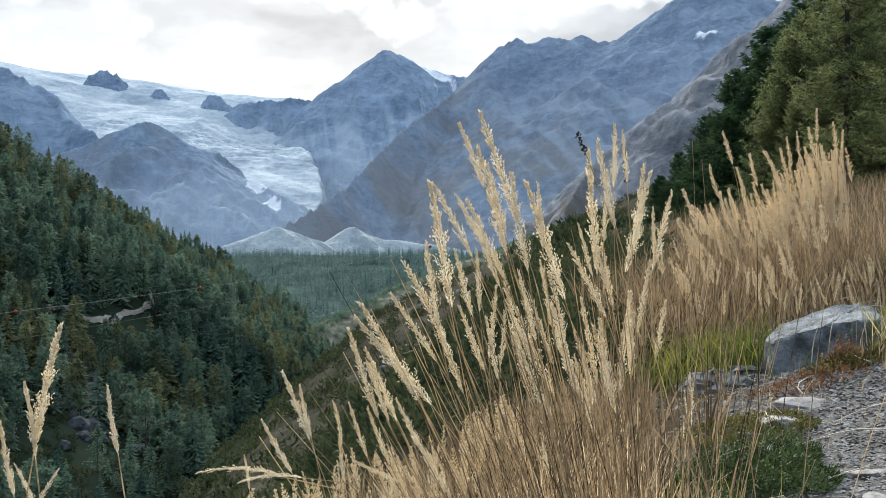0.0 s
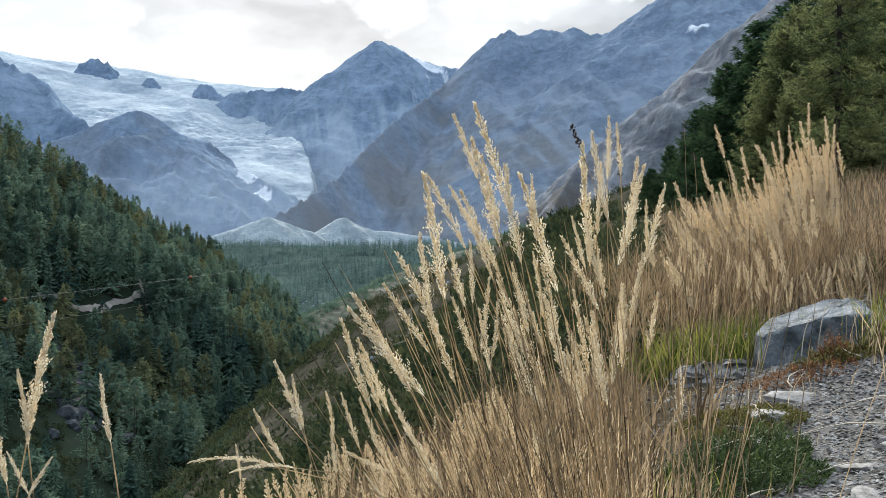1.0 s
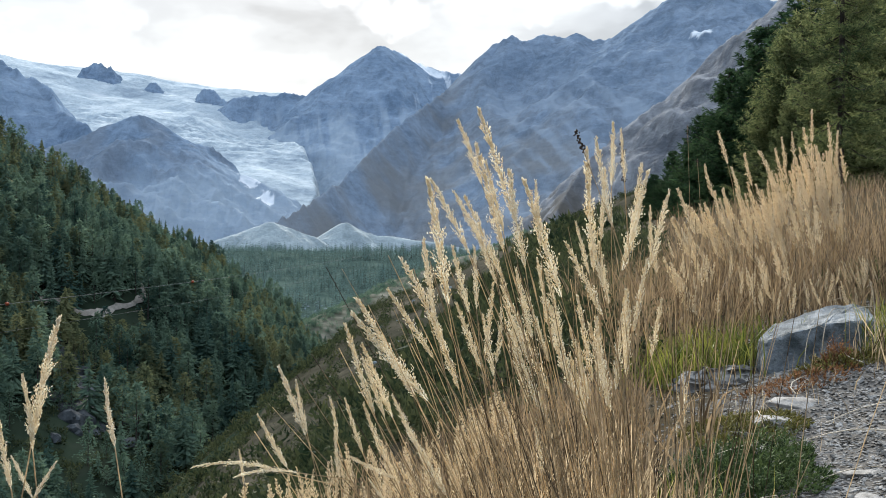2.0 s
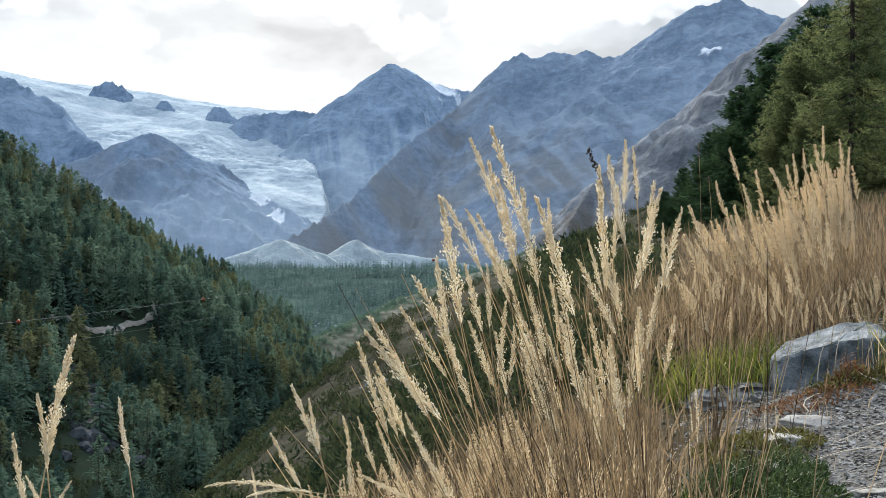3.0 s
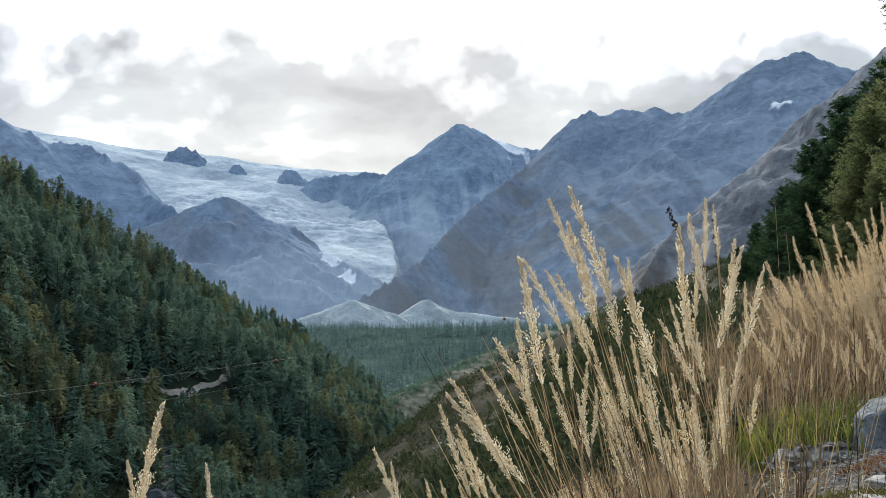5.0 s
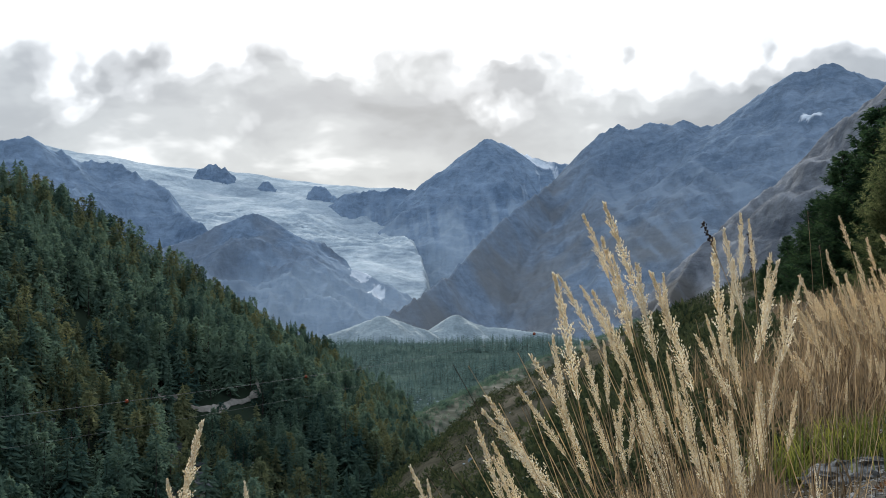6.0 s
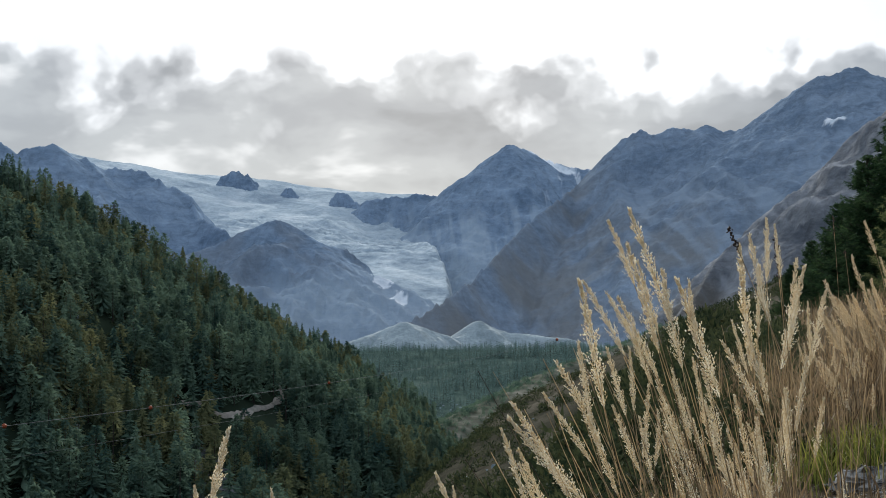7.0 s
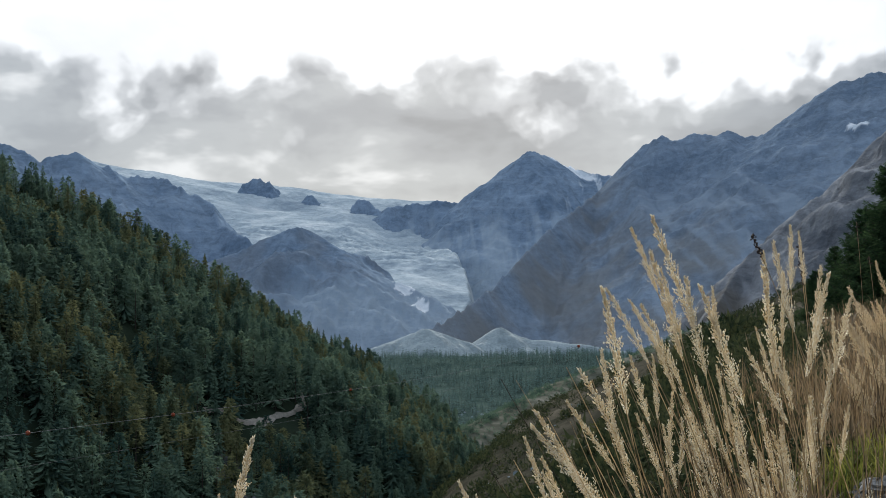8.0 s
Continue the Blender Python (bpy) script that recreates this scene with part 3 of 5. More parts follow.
def conifer_arrays(rng, tiers, arms, height=1.0, spread=0.17, droop=0.35, bare=0.12, ragged=0.3):
    """A conifer of unit height: a tapered stem and whorls of drooping boughs, each a folded blade. Returns verts, tris, and 0 for stem or 1 for bough."""
    V, F, M = [], [], []
    for k in range(5):
        a = 2 * math.pi * k / 5
        V += [(0.014 * math.cos(a), 0.014 * math.sin(a), -0.03)]
    V.append((0, 0, height * 0.97))
    for k in range(5):
        F.append((k, (k + 1) % 5, 5))
        M.append(0)
    for i in range(tiers):
        f = i / (tiers - 1)
        z = bare + (height - bare) * f ** 0.9
        reach = spread * (1 - f) ** 0.8 * (0.6 + 0.4 * min(1, f * 6 + 0.4)) + 0.012
        for k in range(arms):
            a = 2 * math.pi * (k + rng.random()) / arms + i * 1.3
            l = reach * (1 - ragged + 2 * ragged * rng.random())
            w = l * rng.uniform(0.10, 0.20) + 0.004
            dz = -droop * l * rng.uniform(-0.6, 2.2)
            c, s = math.cos(a), math.sin(a)
            b = len(V)
            V += [(0, 0, z + 0.02), (c * l * 0.6 - s * w, s * l * 0.6 + c * w, z + dz * 0.7 - 0.012), (c * l, s * l, z + dz),
                  (c * l * 0.6 + s * w, s * l * 0.6 - c * w, z + dz * 0.7 - 0.012)]
            F += [(b, b + 1, b + 2), (b, b + 2, b + 3)]
            M += [1, 1]
    return np.array(V), np.array(F), np.array(M)


def bush_arrays(rng, leaves, grain=1.0):
    """A lumpy bush about one wide: loose leafy tufts over a few rounded lumps. All leaf."""
    lumps = [(rng.uniform(-0.3, 0.3), rng.uniform(-0.3, 0.3), rng.uniform(0.1, 0.4), rng.uniform(0.16, 0.3)) for _ in range(6)]
    V, F = [], []
    for _ in range(leaves):
        cx, cy, cz, r = rng.choice(lumps)
        d = Vector((rng.gauss(0, 1), rng.gauss(0, 1), rng.gauss(0.3, 1))).normalized()
        c = Vector((cx, cy, cz)) + d * r * rng.uniform(0.7, 1.15)
        if c.z < 0:
            c.z = -c.z * 0.5
        a = (d + Vector((rng.uniform(-1, 1), rng.uniform(-1, 1), rng.uniform(-0.4, 1.2)))).normalized()
        u = a.cross(Vector((rng.uniform(-1, 1), rng.uniform(-1, 1), rng.uniform(-1, 1)))).normalized()
        l, w = rng.uniform(0.07, 0.15) * grain, rng.uniform(0.018, 0.035) * grain
        n = len(V)
        V += [c - u * w, c + u * w, c + a * l]
        F.append((n, n + 1, n + 2))
    return np.array(V), np.array(F), np.ones(len(F), int)


def round_arrays(rng, leaves):
    """A larch or stone pine seen from afar: a thin stem and a loose, lumpy, pointed crown."""
    V = [(0.016 * math.cos(k * 1.2566), 0.016 * math.sin(k * 1.2566), -0.03) for k in range(5)] + [(0, 0, 0.95)]
    F = [(k, (k + 1) % 5, 5) for k in range(5)]
    M = [0] * 5
    for _ in range(leaves):
        f = rng.random() ** 0.85
        z = 0.08 + 0.92 * f
        reach = 0.25 * (1 - f) ** 0.7 * min(1, 0.5 + 3 * f) * (0.75 + 0.5 * math.sin(z * 21 + 3)) + 0.02
        a = rng.uniform(0, 6.283)
        c = Vector((math.cos(a), math.sin(a), 0)) * reach * rng.uniform(0.4, 1.15) + Vector((0, 0, z))
        d = (Vector((math.cos(a), math.sin(a), rng.uniform(-0.7, 0.6))) + Vector((rng.gauss(0, .5), rng.gauss(0, .5), rng.gauss(0, .4)))).normalized()
        u = d.cross(Vector((rng.gauss(0, 1), rng.gauss(0, 1), rng.gauss(0, 1)))).normalized()
        l, w = rng.uniform(0.04, 0.085), rng.uniform(0.011, 0.022)
        n = len(V)
        V += [tuple(c - u * w), tuple(c + u * w), tuple(c + d * l)]
        F.append((n, n + 1, n + 2))
        M.append(1)
    return np.array(V), np.array(F), np.array(M)


def scatter_stuff(name, label, category, kinds, spots, sizes, turns, mats, picks):
    """Many small plants joined into one mesh."""
    VV, FF, MM, TT, base = [], [], [], [], 0
    lots = np.random.RandomState(len(spots))
    for (x, y, z), s, a, k in zip(spots, sizes, turns, picks):
        V, F, M = kinds[k]
        c, sn = math.cos(a), math.sin(a)
        P = np.empty_like(V)
        P[:, 0], P[:, 1], P[:, 2] = x + s * (V[:, 0] * c - V[:, 1] * sn), y + s * (V[:, 0] * sn + V[:, 1] * c), z + s * V[:, 2]
        VV.append(P), FF.append(F + base), MM.append(M), TT.append(np.full(len(V), lots.uniform()))
        base += len(V)
    me = mesh_from(name, np.concatenate(VV), np.concatenate(FF), mats, {"tone": np.concatenate(TT)}, flat=True, index=np.concatenate(MM))
    return tagged(new(name, me), label, category, kind="stuff")


def split_tree(name, label, category, group, arrays, spot, size, turn, needles):
    """A tree as a thing of its own, with trunk and crown."""
    V, F, M = arrays
    ob = tagged(new(name), label, category, group)
    for k, (pname, mat) in enumerate((("trunk", BARK), ("crown", needles))):
        used = F[M == k]
        idx, inv = np.unique(used, return_inverse=True)
        part(pname, mesh_from(pname, V[idx], inv.reshape(-1, 3), [mat], flat=True), ob)
    ob.matrix_basis = Matrix.Translation(spot) @ Matrix.Rotation(turn, 4, "Z") @ Matrix.Scale(size, 4)
    return ob


def build_woods():
    rng = random.Random(5)
    nr = np.random.RandomState(5)
    kinds = [conifer_arrays(rng, 22, 8, spread=rng.uniform(0.15, 0.23), bare=rng.uniform(0.04, 0.2), ragged=0.6) for _ in range(4)] + [round_arrays(rng, 400) for _ in range(4)]
    small = [conifer_arrays(rng, 7, 5, spread=0.25, bare=0.03, ragged=0.45) for _ in range(4)]
    # the spur across the gorge
    x, y = nr.uniform(-340, -20, 36000), nr.uniform(90, 960, 36000)
    z, right, floor, hill = land(x, y)
    ok = ((hill >= right) & (hill >= floor - 12)) | ((floor > right) & (y < 600))
    # the footpath and the camera's line of sight to it stay clear
    sightline = [(px * f, py * f) for px, py in ((-120, 391), (-116, 397), (-111, 398), (-108, 402), (-105, 407), (-102, 413), (-99, 420), (-97, 430), (-100, 438)) for f in (1.0, 0.985, 0.97, 0.955)]
    for px, py in sightline:
        ok &= np.hypot(x - px, y - py) > 2.9
    ok &= np.hypot((x + 97) / 13, (y - 345) / 17) > 1 - 0.5 * fbm(x / 9, y / 9, 3, 34)
    ok &= fbm(x / 28, y / 28, 4, 33) + nr.uniform(-0.2, 0.2, x.size) > 0.40
    ok &= np.degrees(np.arctan2(x, y)) > -29
    crest_y, crest_x = [n[1] for n in HILL], [n[0] for n in HILL]
    ok &= x > np.interp(y, crest_y, crest_x) - 22
    x, y, z = x[ok][:5000], y[ok][:5000], z[ok][:5000]
    order = np.argsort(np.hypot(x, y))
    x, y, z = x[order], y[order], z[order]
    n = len(x)
    sizes = (6.0 + 11 * nr.uniform(0, 1, n) ** 1.3) * (0.65 + 0.75 * vnoise(x / 40, y / 40, 3))
    sizes = sizes * np.where(nr.uniform(0, 1, n) < 0.05, 1.45, 1.0)
    sizes = np.minimum(sizes, 17.0)
    turns, picks = nr.uniform(0, 6.28, n), nr.randint(0, 8, n)
    golden = nr.uniform(0, 1, n) < 0.06 + 0.5 * (vnoise(x / 45, y / 45, 8) > 0.55)
    first = {}
    for i in range(280):
        spot = (x[i], y[i], z[i] - 0.3)
        key = (picks[i], bool(golden[i]))
        if key in first:
            copy_thing(first[key], Matrix.Translation(spot) @ Matrix.Rotation(turns[i], 4, "Z") @ Matrix.Scale(sizes[i] / first[key].scale.x, 4))
        else:
            first[key] = split_tree("conifer_tree", "yellowing larch in the gorge forest" if key[1] else "dark green spruce in the gorge forest", "tree",
                                    "trees of the gorge forest", kinds[picks[i]], spot, sizes[i], turns[i], NEEDLES_TURN_SINGLE if key[1] else NEEDLES_SINGLE)
    for gold, nm, lab, mat in ((False, "forest", "dense dark green spruce forest on the spur", NEEDLES), (True, "larch_forest", "yellowing larches scattered through the forest", NEEDLES_TURN)):
        k = np.nonzero((golden == gold) & (np.arange(n) >= 280))[0]
        scatter_stuff(nm, lab, "forest", kinds, np.stack([x, y, z - 0.3], -1)[k], sizes[k], turns[k], [BARK, mat], picks[k])
    # tall open larches that stand out along the crest
    thin = [round_arrays(rng, 230) for _ in range(3)]
    for i, (cy, h) in enumerate(((350, 14), (372, 17), (391, 14), (418, 18), (447, 15), (470, 13), (505, 12), (537, 19), (566, 13), (575, 12), (618, 10), (660, 11), (705, 10))):
        cx = float(np.interp(cy, crest_y, crest_x)) + 2.0
        split_tree("larch_tree", "tall open larch standing out on the crest of the spur", "tree", "larches on the crest", thin[i % 3], (cx, cy, land_at(cx, cy) - 0.3), h, i * 1.7, NEEDLES_SINGLE)
    # undergrowth between the trees and down in the gorge
    ux, uy = nr.uniform(-300, -35, 9000), nr.uniform(120, 620, 9000)
    uz, uright, ufloor, uhill = land(ux, uy)
    ok = (np.maximum(uhill, ufloor) >= uright) & (np.degrees(np.arctan2(ux, uy)) > -28) & (ux > np.interp(uy, crest_y, crest_x))
    ux, uy, uz = ux[ok][:3600], uy[ok][:3600], uz[ok][:3600]
    n = len(ux)
    low = [bush_arrays(rng, 60, 1.8) for _ in range(4)]
    scatter_stuff("undergrowth", "mixed green and russet undergrowth beneath the spruces", "shrub", low, np.stack([ux, uy, uz - 0.2], -1), np.where(np.min([np.hypot(ux - px, uy - py) for px, py in sightline], axis=0) < 4.5, 0.9, nr.uniform(1.2, 4.2, n)),
                  nr.uniform(0, 6.28, n), [BARK, NEEDLES_SCRUB], nr.randint(0, 4, n))
    # the valley floor beyond
    x, y = nr.uniform(-260, 220, 11000), nr.uniform(880, 1650, 11000)
    z, right, floor, hill = land(x, y)
    ok = (floor >= right - 5) & (floor > hill - 3) & (fbm(x / 60, y / 60, 4, 44) > 0.26)
    x, y, z = x[ok], y[ok], z[ok]
    n = len(x)
    scatter_stuff("far_forest", "conifer forest on the valley floor, blue-green from painted haze", "forest", small, np.stack([x, y, z - 0.3], -1), (3.5 + 10 * nr.uniform(0, 1, n) ** 1.7) * (0.6 + 0.8 * vnoise(x / 70, y / 70, 21)),
                  nr.uniform(0, 6.28, n), [BARK, NEEDLES_HAZED], nr.randint(0, 4, n))
    # low pines and juniper on the slope this side of the gorge
    x, y = -42 + 150 * nr.uniform(0, 1, 16000) ** 1.4, 70 + 730 * nr.uniform(0, 1, 16000) ** 1.3
    z, right, floor, hill = land(x, y)
    ok = (right >= floor) & (right >= hill) & (fbm(x / 16, y / 22, 4, 66) + nr.uniform(-0.1, 0.1, x.size) > 0.43)
    x, y, z = x[ok][:5200], y[ok][:5200], z[ok][:5200]
    n = len(x)
    bushes = [bush_arrays(rng, 56, 1.8) for _ in range(4)]
    scatter_stuff("slope_scrub", "dark low pines and juniper dotted over the slope", "shrub", bushes, np.stack([x, y, z - 0.2], -1), nr.uniform(0.8, 3.4, n),
                  nr.uniform(0, 6.28, n), [BARK, NEEDLES_SCRUB], nr.randint(0, 4, n))
    x, y = nr.uniform(-110, 160, 9000), nr.uniform(640, 1150, 9000)
    z, right, floor, hill = land(x, y)
    ok = (right >= floor) & (right >= hill) & (fbm(x / 30, y / 45, 4, 67) + nr.uniform(-0.12, 0.12, x.size) > 0.41)
    x, y, z = x[ok][:4000], y[ok][:4000], z[ok][:4000]
    n = len(x)
    scatter_stuff("far_scrub", "scattered dwarf pines on the farther slope", "shrub", bushes, np.stack([x, y, z - 0.2], -1), nr.uniform(1.8, 5.0, n), nr.uniform(0, 6.28, n), [BARK, NEEDLES], nr.randint(0, 4, n))
    # heath and tussocks covering the open ground between them
    x, y = -45 + 140 * nr.uniform(0, 1, 15000) ** 1.3, 95 + 680 * nr.uniform(0, 1, 15000) ** 1.2
    z, right, floor, hill = land(x, y)
    ok = (right >= floor - 3) & (right >= hill)
    x, y, z = x[ok][:8000], y[ok][:8000], z[ok][:8000]
    n = len(x)
    tufts = [bush_arrays(rng, 34, 1.6) for _ in range(4)]
    scatter_stuff("heath", "brown-green heath and grass tussocks over the slope", "shrub", tufts, np.stack([x, y, z - 0.15], -1), nr.uniform(0.4, 1.1, n) * (0.8 + y / 900),
                  nr.uniform(0, 6.28, n), [BARK, HEATH], nr.randint(0, 4, n))


def near_scrub():
    """Bushes on the drop below the reeds."""
    rng, nr = random.Random(8), np.random.RandomState(8)
    bushes = [bush_arrays(rng, 150, 1.25) for _ in range(5)]
    x, y = nr.uniform(-14, 9, 5200), 5.0 + 75 * nr.uniform(0, 1, 5200) ** 1.5
    ok = (x < 0.13 * (y - 2.5) - 0.5) & (x > -0.26 * y) & (fbm(x / 4, y / 7, 3, 81) > 0.4)
    x, y = x[ok], y[ok]
    z = land(x, y)[0]
    n = len(x)
    scatter_stuff("scrub", "dark juniper and dwarf pine scrub below the reeds", "shrub", bushes, np.stack([x, y, z - 0.1], -1), nr.uniform(0.3, 0.9, n) * (0.7 + y / 40),
                  nr.uniform(0, 6.28, n), [BARK, NEEDLES_SCRUB], nr.randint(0, 5, n))


def lip_scrub():
    """Low bilberry and juniper on the lip of the drop, behind the tall grass."""
    rng, nr = random.Random(18), np.random.RandomState(18)
    bushes = [bush_arrays(rng, 150, 0.9) for _ in range(6)]
    y = 3.2 + 14 * nr.uniform(0, 1, 2600) ** 1.2
    x = 0.13 * (y - 2.5) + nr.uniform(-3.2, 1.2, 2600) * (0.6 + y / 12)
    ok = (x < np.where(y > 4.6, 0.165 * y, 0.13 * (y - 2.5) - 0.45)) & (x > -0.3 * y)
    x, y = x[ok], y[ok]
    z = land(x, y)[0]
    n = len(x)
    scatter_stuff("lip_scrub", "dark bilberry and juniper scrub on the lip of the slope", "shrub", bushes, np.stack([x, y, z - 0.03], -1), nr.uniform(0.12, 0.36, n) * (0.7 + y / 14),
                  nr.uniform(0, 6.28, n), [BARK, NEEDLES_SCRUB], nr.randint(0, 6, n))


build_woods()
near_scrub()
lip_scrub()

# ------------------------------------------------------------ reed grass


def blade_tube(points, radii, sides=3):
    V, F = [], []
    pts = [Vector(p) for p in points]
    for i, p in enumerate(pts):
        d = (pts[min(i + 1, len(pts) - 1)] - pts[max(i - 1, 0)]).normalized()
        u = d.orthogonal().normalized()
        w = d.cross(u)
        for k in range(sides):
            a = 2 * math.pi * k / sides
            V.append(p + (u * math.cos(a) + w * math.sin(a)) * radii[i])
    for i in range(len(pts) - 1):
        for k in range(sides):
            a, b = i * sides + k, i * sides + (k + 1) % sides
            F += [(a, b, b + sides), (a, b + sides, a + sides)]
    return V, F


def plume_mesh(rng, nodes, arms, beads, wide, bend, mat, size=1.0):
    """A seed plume of unit length along +z that bends over towards +x: short branches pressed to the axis, each crowded with pointed spikelets."""
    V, F = [], []

    def axis(f):
        return Vector((bend * f * f, 0, f))
    for i in range(nodes):
        f = (i + rng.random() * 0.8) / nodes
        lobe = 0.75 + 0.35 * math.sin(f * 23 + bend * 90)
        env = wide * min(1, 0.35 + f * 4) * (1 - f) ** 0.62 * lobe + wide * 0.10
        for k in range(arms):
            a = 2 * math.pi * (k + rng.random()) / arms + i * 2.4
            out = Vector((math.cos(a), math.sin(a), 0))
            reach = env * rng.uniform(0.45, 1.25)
            rise = (0.055 + 0.10 * rng.random()) * (1.15 - 0.8 * f)
            foot = axis(f * 0.97)
            up = (axis(min(1.05, f + 0.05)) - foot).normalized()
            for s in range(beads):
                g = (s + 0.3 + 0.7 * rng.random()) / beads
                c = foot + up * rise * g + out * reach * (0.15 + 0.85 * g ** 0.8)
                c += Vector((rng.gauss(0, 1), rng.gauss(0, 1), rng.gauss(0, 1))) * env * 0.09
                d = (up + out * rng.uniform(0.1, 0.8) + Vector((rng.uniform(-.35, .35), rng.uniform(-.35, .35), 0))).normalized()
                l, w = rng.uniform(0.016, 0.026) * size, rng.uniform(0.0040, 0.0064) * size
                u = d.orthogonal().normalized()
                v = d.cross(u)
                n = len(V)
                V += [c, c + d * l * 0.45 + u * w, c + d * l * 0.45 + (v * 0.87 - u * 0.5) * w, c + d * l * 0.45 - (v * 0.87 + u * 0.5) * w, c + d * l]
                F += [(n, n + 2, n + 1), (n, n + 3, n + 2), (n, n + 1, n + 3), (n + 4, n + 1, n + 2), (n + 4, n + 2, n + 3), (n + 4, n + 3, n + 1)]
    ax, af = blade_tube([axis(f / 6) for f in range(7)], [0.006 - 0.0007 * f for f in range(7)])
    n = len(V)
    V += ax
    F += [tuple(q + n for q in t) for t in af]
    return mesh_from("plume", V, F, [mat], flat=True), bend


def stem_line(base, foot, way, steps=9):
    """From the ground up, leaving it steeply and running smoothly into the plume."""
    base, foot, way = Vector(base), Vector(foot), Vector(way).normalized()
    l = (foot - base).length
    m0, m1 = ((foot - base) * 0.5 + Vector((0, 0, l * 0.55))), way * l
    out = []
    for i in range(steps):
        t = i / (steps - 1)
        t2, t3 = t * t, t * t * t
        out.append(base * (2 * t3 - 3 * t2 + 1) + m0 * (t3 - 2 * t2 + t) + foot * (3 * t2 - 2 * t3) + m1 * (t3 - t2))
    return out


def set_plume(foot, tip, bend, roll=None):
    """The pose of a unit plume between foot and tip; without a roll it arches upwards and nods."""
    foot, tip = Vector(foot), Vector(tip)
    chord = tip - foot
    local = Vector((bend, 0, 1))
    k = chord.length / local.length
    turn = local.rotation_difference(chord).to_matrix().to_4x4()
    rolls = [roll] if roll is not None else [q * math.pi / 12 for q in range(24)]
    best = max((Matrix.Rotation(q, 4, chord) @ turn for q in rolls), key=lambda m: (m @ Vector((bend * 0.25, 0, 0.5))).z)
    return Matrix.Translation(foot) @ best @ Matrix.Scale(k, 4)


def tussock(label, cx, cy, stalks, variants, rng, thick=0.0011):
    """A clump of reed grass: each stem with its plume, from (root, foot of the plume, tip, variant)."""
    ob = tagged(new("grass_tussock"), label, "grass", "reed grass clumps")
    ob.location = (cx, cy, land_at(cx, cy))
    for root, foot, tip, k in stalks:
        plume, bend = variants[k]
        base = Vector(root)
        line = [p - base for p in stem_line(root, foot, Vector(tip) - Vector(foot))]
        V, F = blade_tube(line, [thick * (1 - 0.045 * i) for i in range(9)])
        st = part("stem", mesh_from("stem", V, F, [STRAW]), ob)
        st.location = base - ob.location
        head = part("plume", plume, st)
        head.matrix_basis = Matrix.Translation(-base) @ set_plume(foot, tip, bend, None if bend > 0.25 else rng.uniform(0, 6.28))
    return ob


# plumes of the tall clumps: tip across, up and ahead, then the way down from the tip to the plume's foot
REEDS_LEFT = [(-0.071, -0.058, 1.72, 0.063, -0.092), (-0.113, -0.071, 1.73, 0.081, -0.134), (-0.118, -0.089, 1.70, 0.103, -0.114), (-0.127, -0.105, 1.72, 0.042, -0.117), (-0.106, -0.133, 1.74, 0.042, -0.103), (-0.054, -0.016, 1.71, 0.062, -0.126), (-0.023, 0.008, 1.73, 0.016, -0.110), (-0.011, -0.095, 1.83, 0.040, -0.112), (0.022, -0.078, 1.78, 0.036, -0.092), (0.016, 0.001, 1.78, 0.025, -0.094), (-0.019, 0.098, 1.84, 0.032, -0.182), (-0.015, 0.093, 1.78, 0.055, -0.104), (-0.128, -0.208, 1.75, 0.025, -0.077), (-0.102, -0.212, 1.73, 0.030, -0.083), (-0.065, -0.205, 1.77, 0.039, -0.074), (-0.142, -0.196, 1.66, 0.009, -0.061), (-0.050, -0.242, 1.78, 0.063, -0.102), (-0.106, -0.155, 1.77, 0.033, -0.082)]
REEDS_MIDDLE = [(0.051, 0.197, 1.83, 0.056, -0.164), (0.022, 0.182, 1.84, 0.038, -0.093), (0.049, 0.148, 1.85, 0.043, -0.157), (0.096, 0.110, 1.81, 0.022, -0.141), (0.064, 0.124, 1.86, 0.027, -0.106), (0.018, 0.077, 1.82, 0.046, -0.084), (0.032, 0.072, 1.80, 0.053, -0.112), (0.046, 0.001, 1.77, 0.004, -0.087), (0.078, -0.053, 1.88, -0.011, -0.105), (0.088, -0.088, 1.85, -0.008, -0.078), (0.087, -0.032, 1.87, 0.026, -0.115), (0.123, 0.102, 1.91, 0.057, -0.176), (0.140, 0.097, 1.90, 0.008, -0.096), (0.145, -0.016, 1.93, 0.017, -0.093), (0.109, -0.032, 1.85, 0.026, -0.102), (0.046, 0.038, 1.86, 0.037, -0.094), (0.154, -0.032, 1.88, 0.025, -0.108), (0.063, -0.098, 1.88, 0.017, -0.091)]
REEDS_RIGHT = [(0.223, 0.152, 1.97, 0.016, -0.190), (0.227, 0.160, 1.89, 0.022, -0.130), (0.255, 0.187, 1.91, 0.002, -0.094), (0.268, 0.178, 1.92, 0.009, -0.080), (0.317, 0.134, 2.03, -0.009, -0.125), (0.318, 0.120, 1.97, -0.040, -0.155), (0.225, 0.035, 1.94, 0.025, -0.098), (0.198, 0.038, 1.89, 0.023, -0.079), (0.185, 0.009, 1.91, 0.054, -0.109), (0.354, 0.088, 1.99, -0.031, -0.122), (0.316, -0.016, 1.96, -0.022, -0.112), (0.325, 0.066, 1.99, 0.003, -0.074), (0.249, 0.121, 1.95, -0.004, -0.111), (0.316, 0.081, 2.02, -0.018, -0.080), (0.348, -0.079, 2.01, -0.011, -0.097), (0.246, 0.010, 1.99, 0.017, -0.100)]
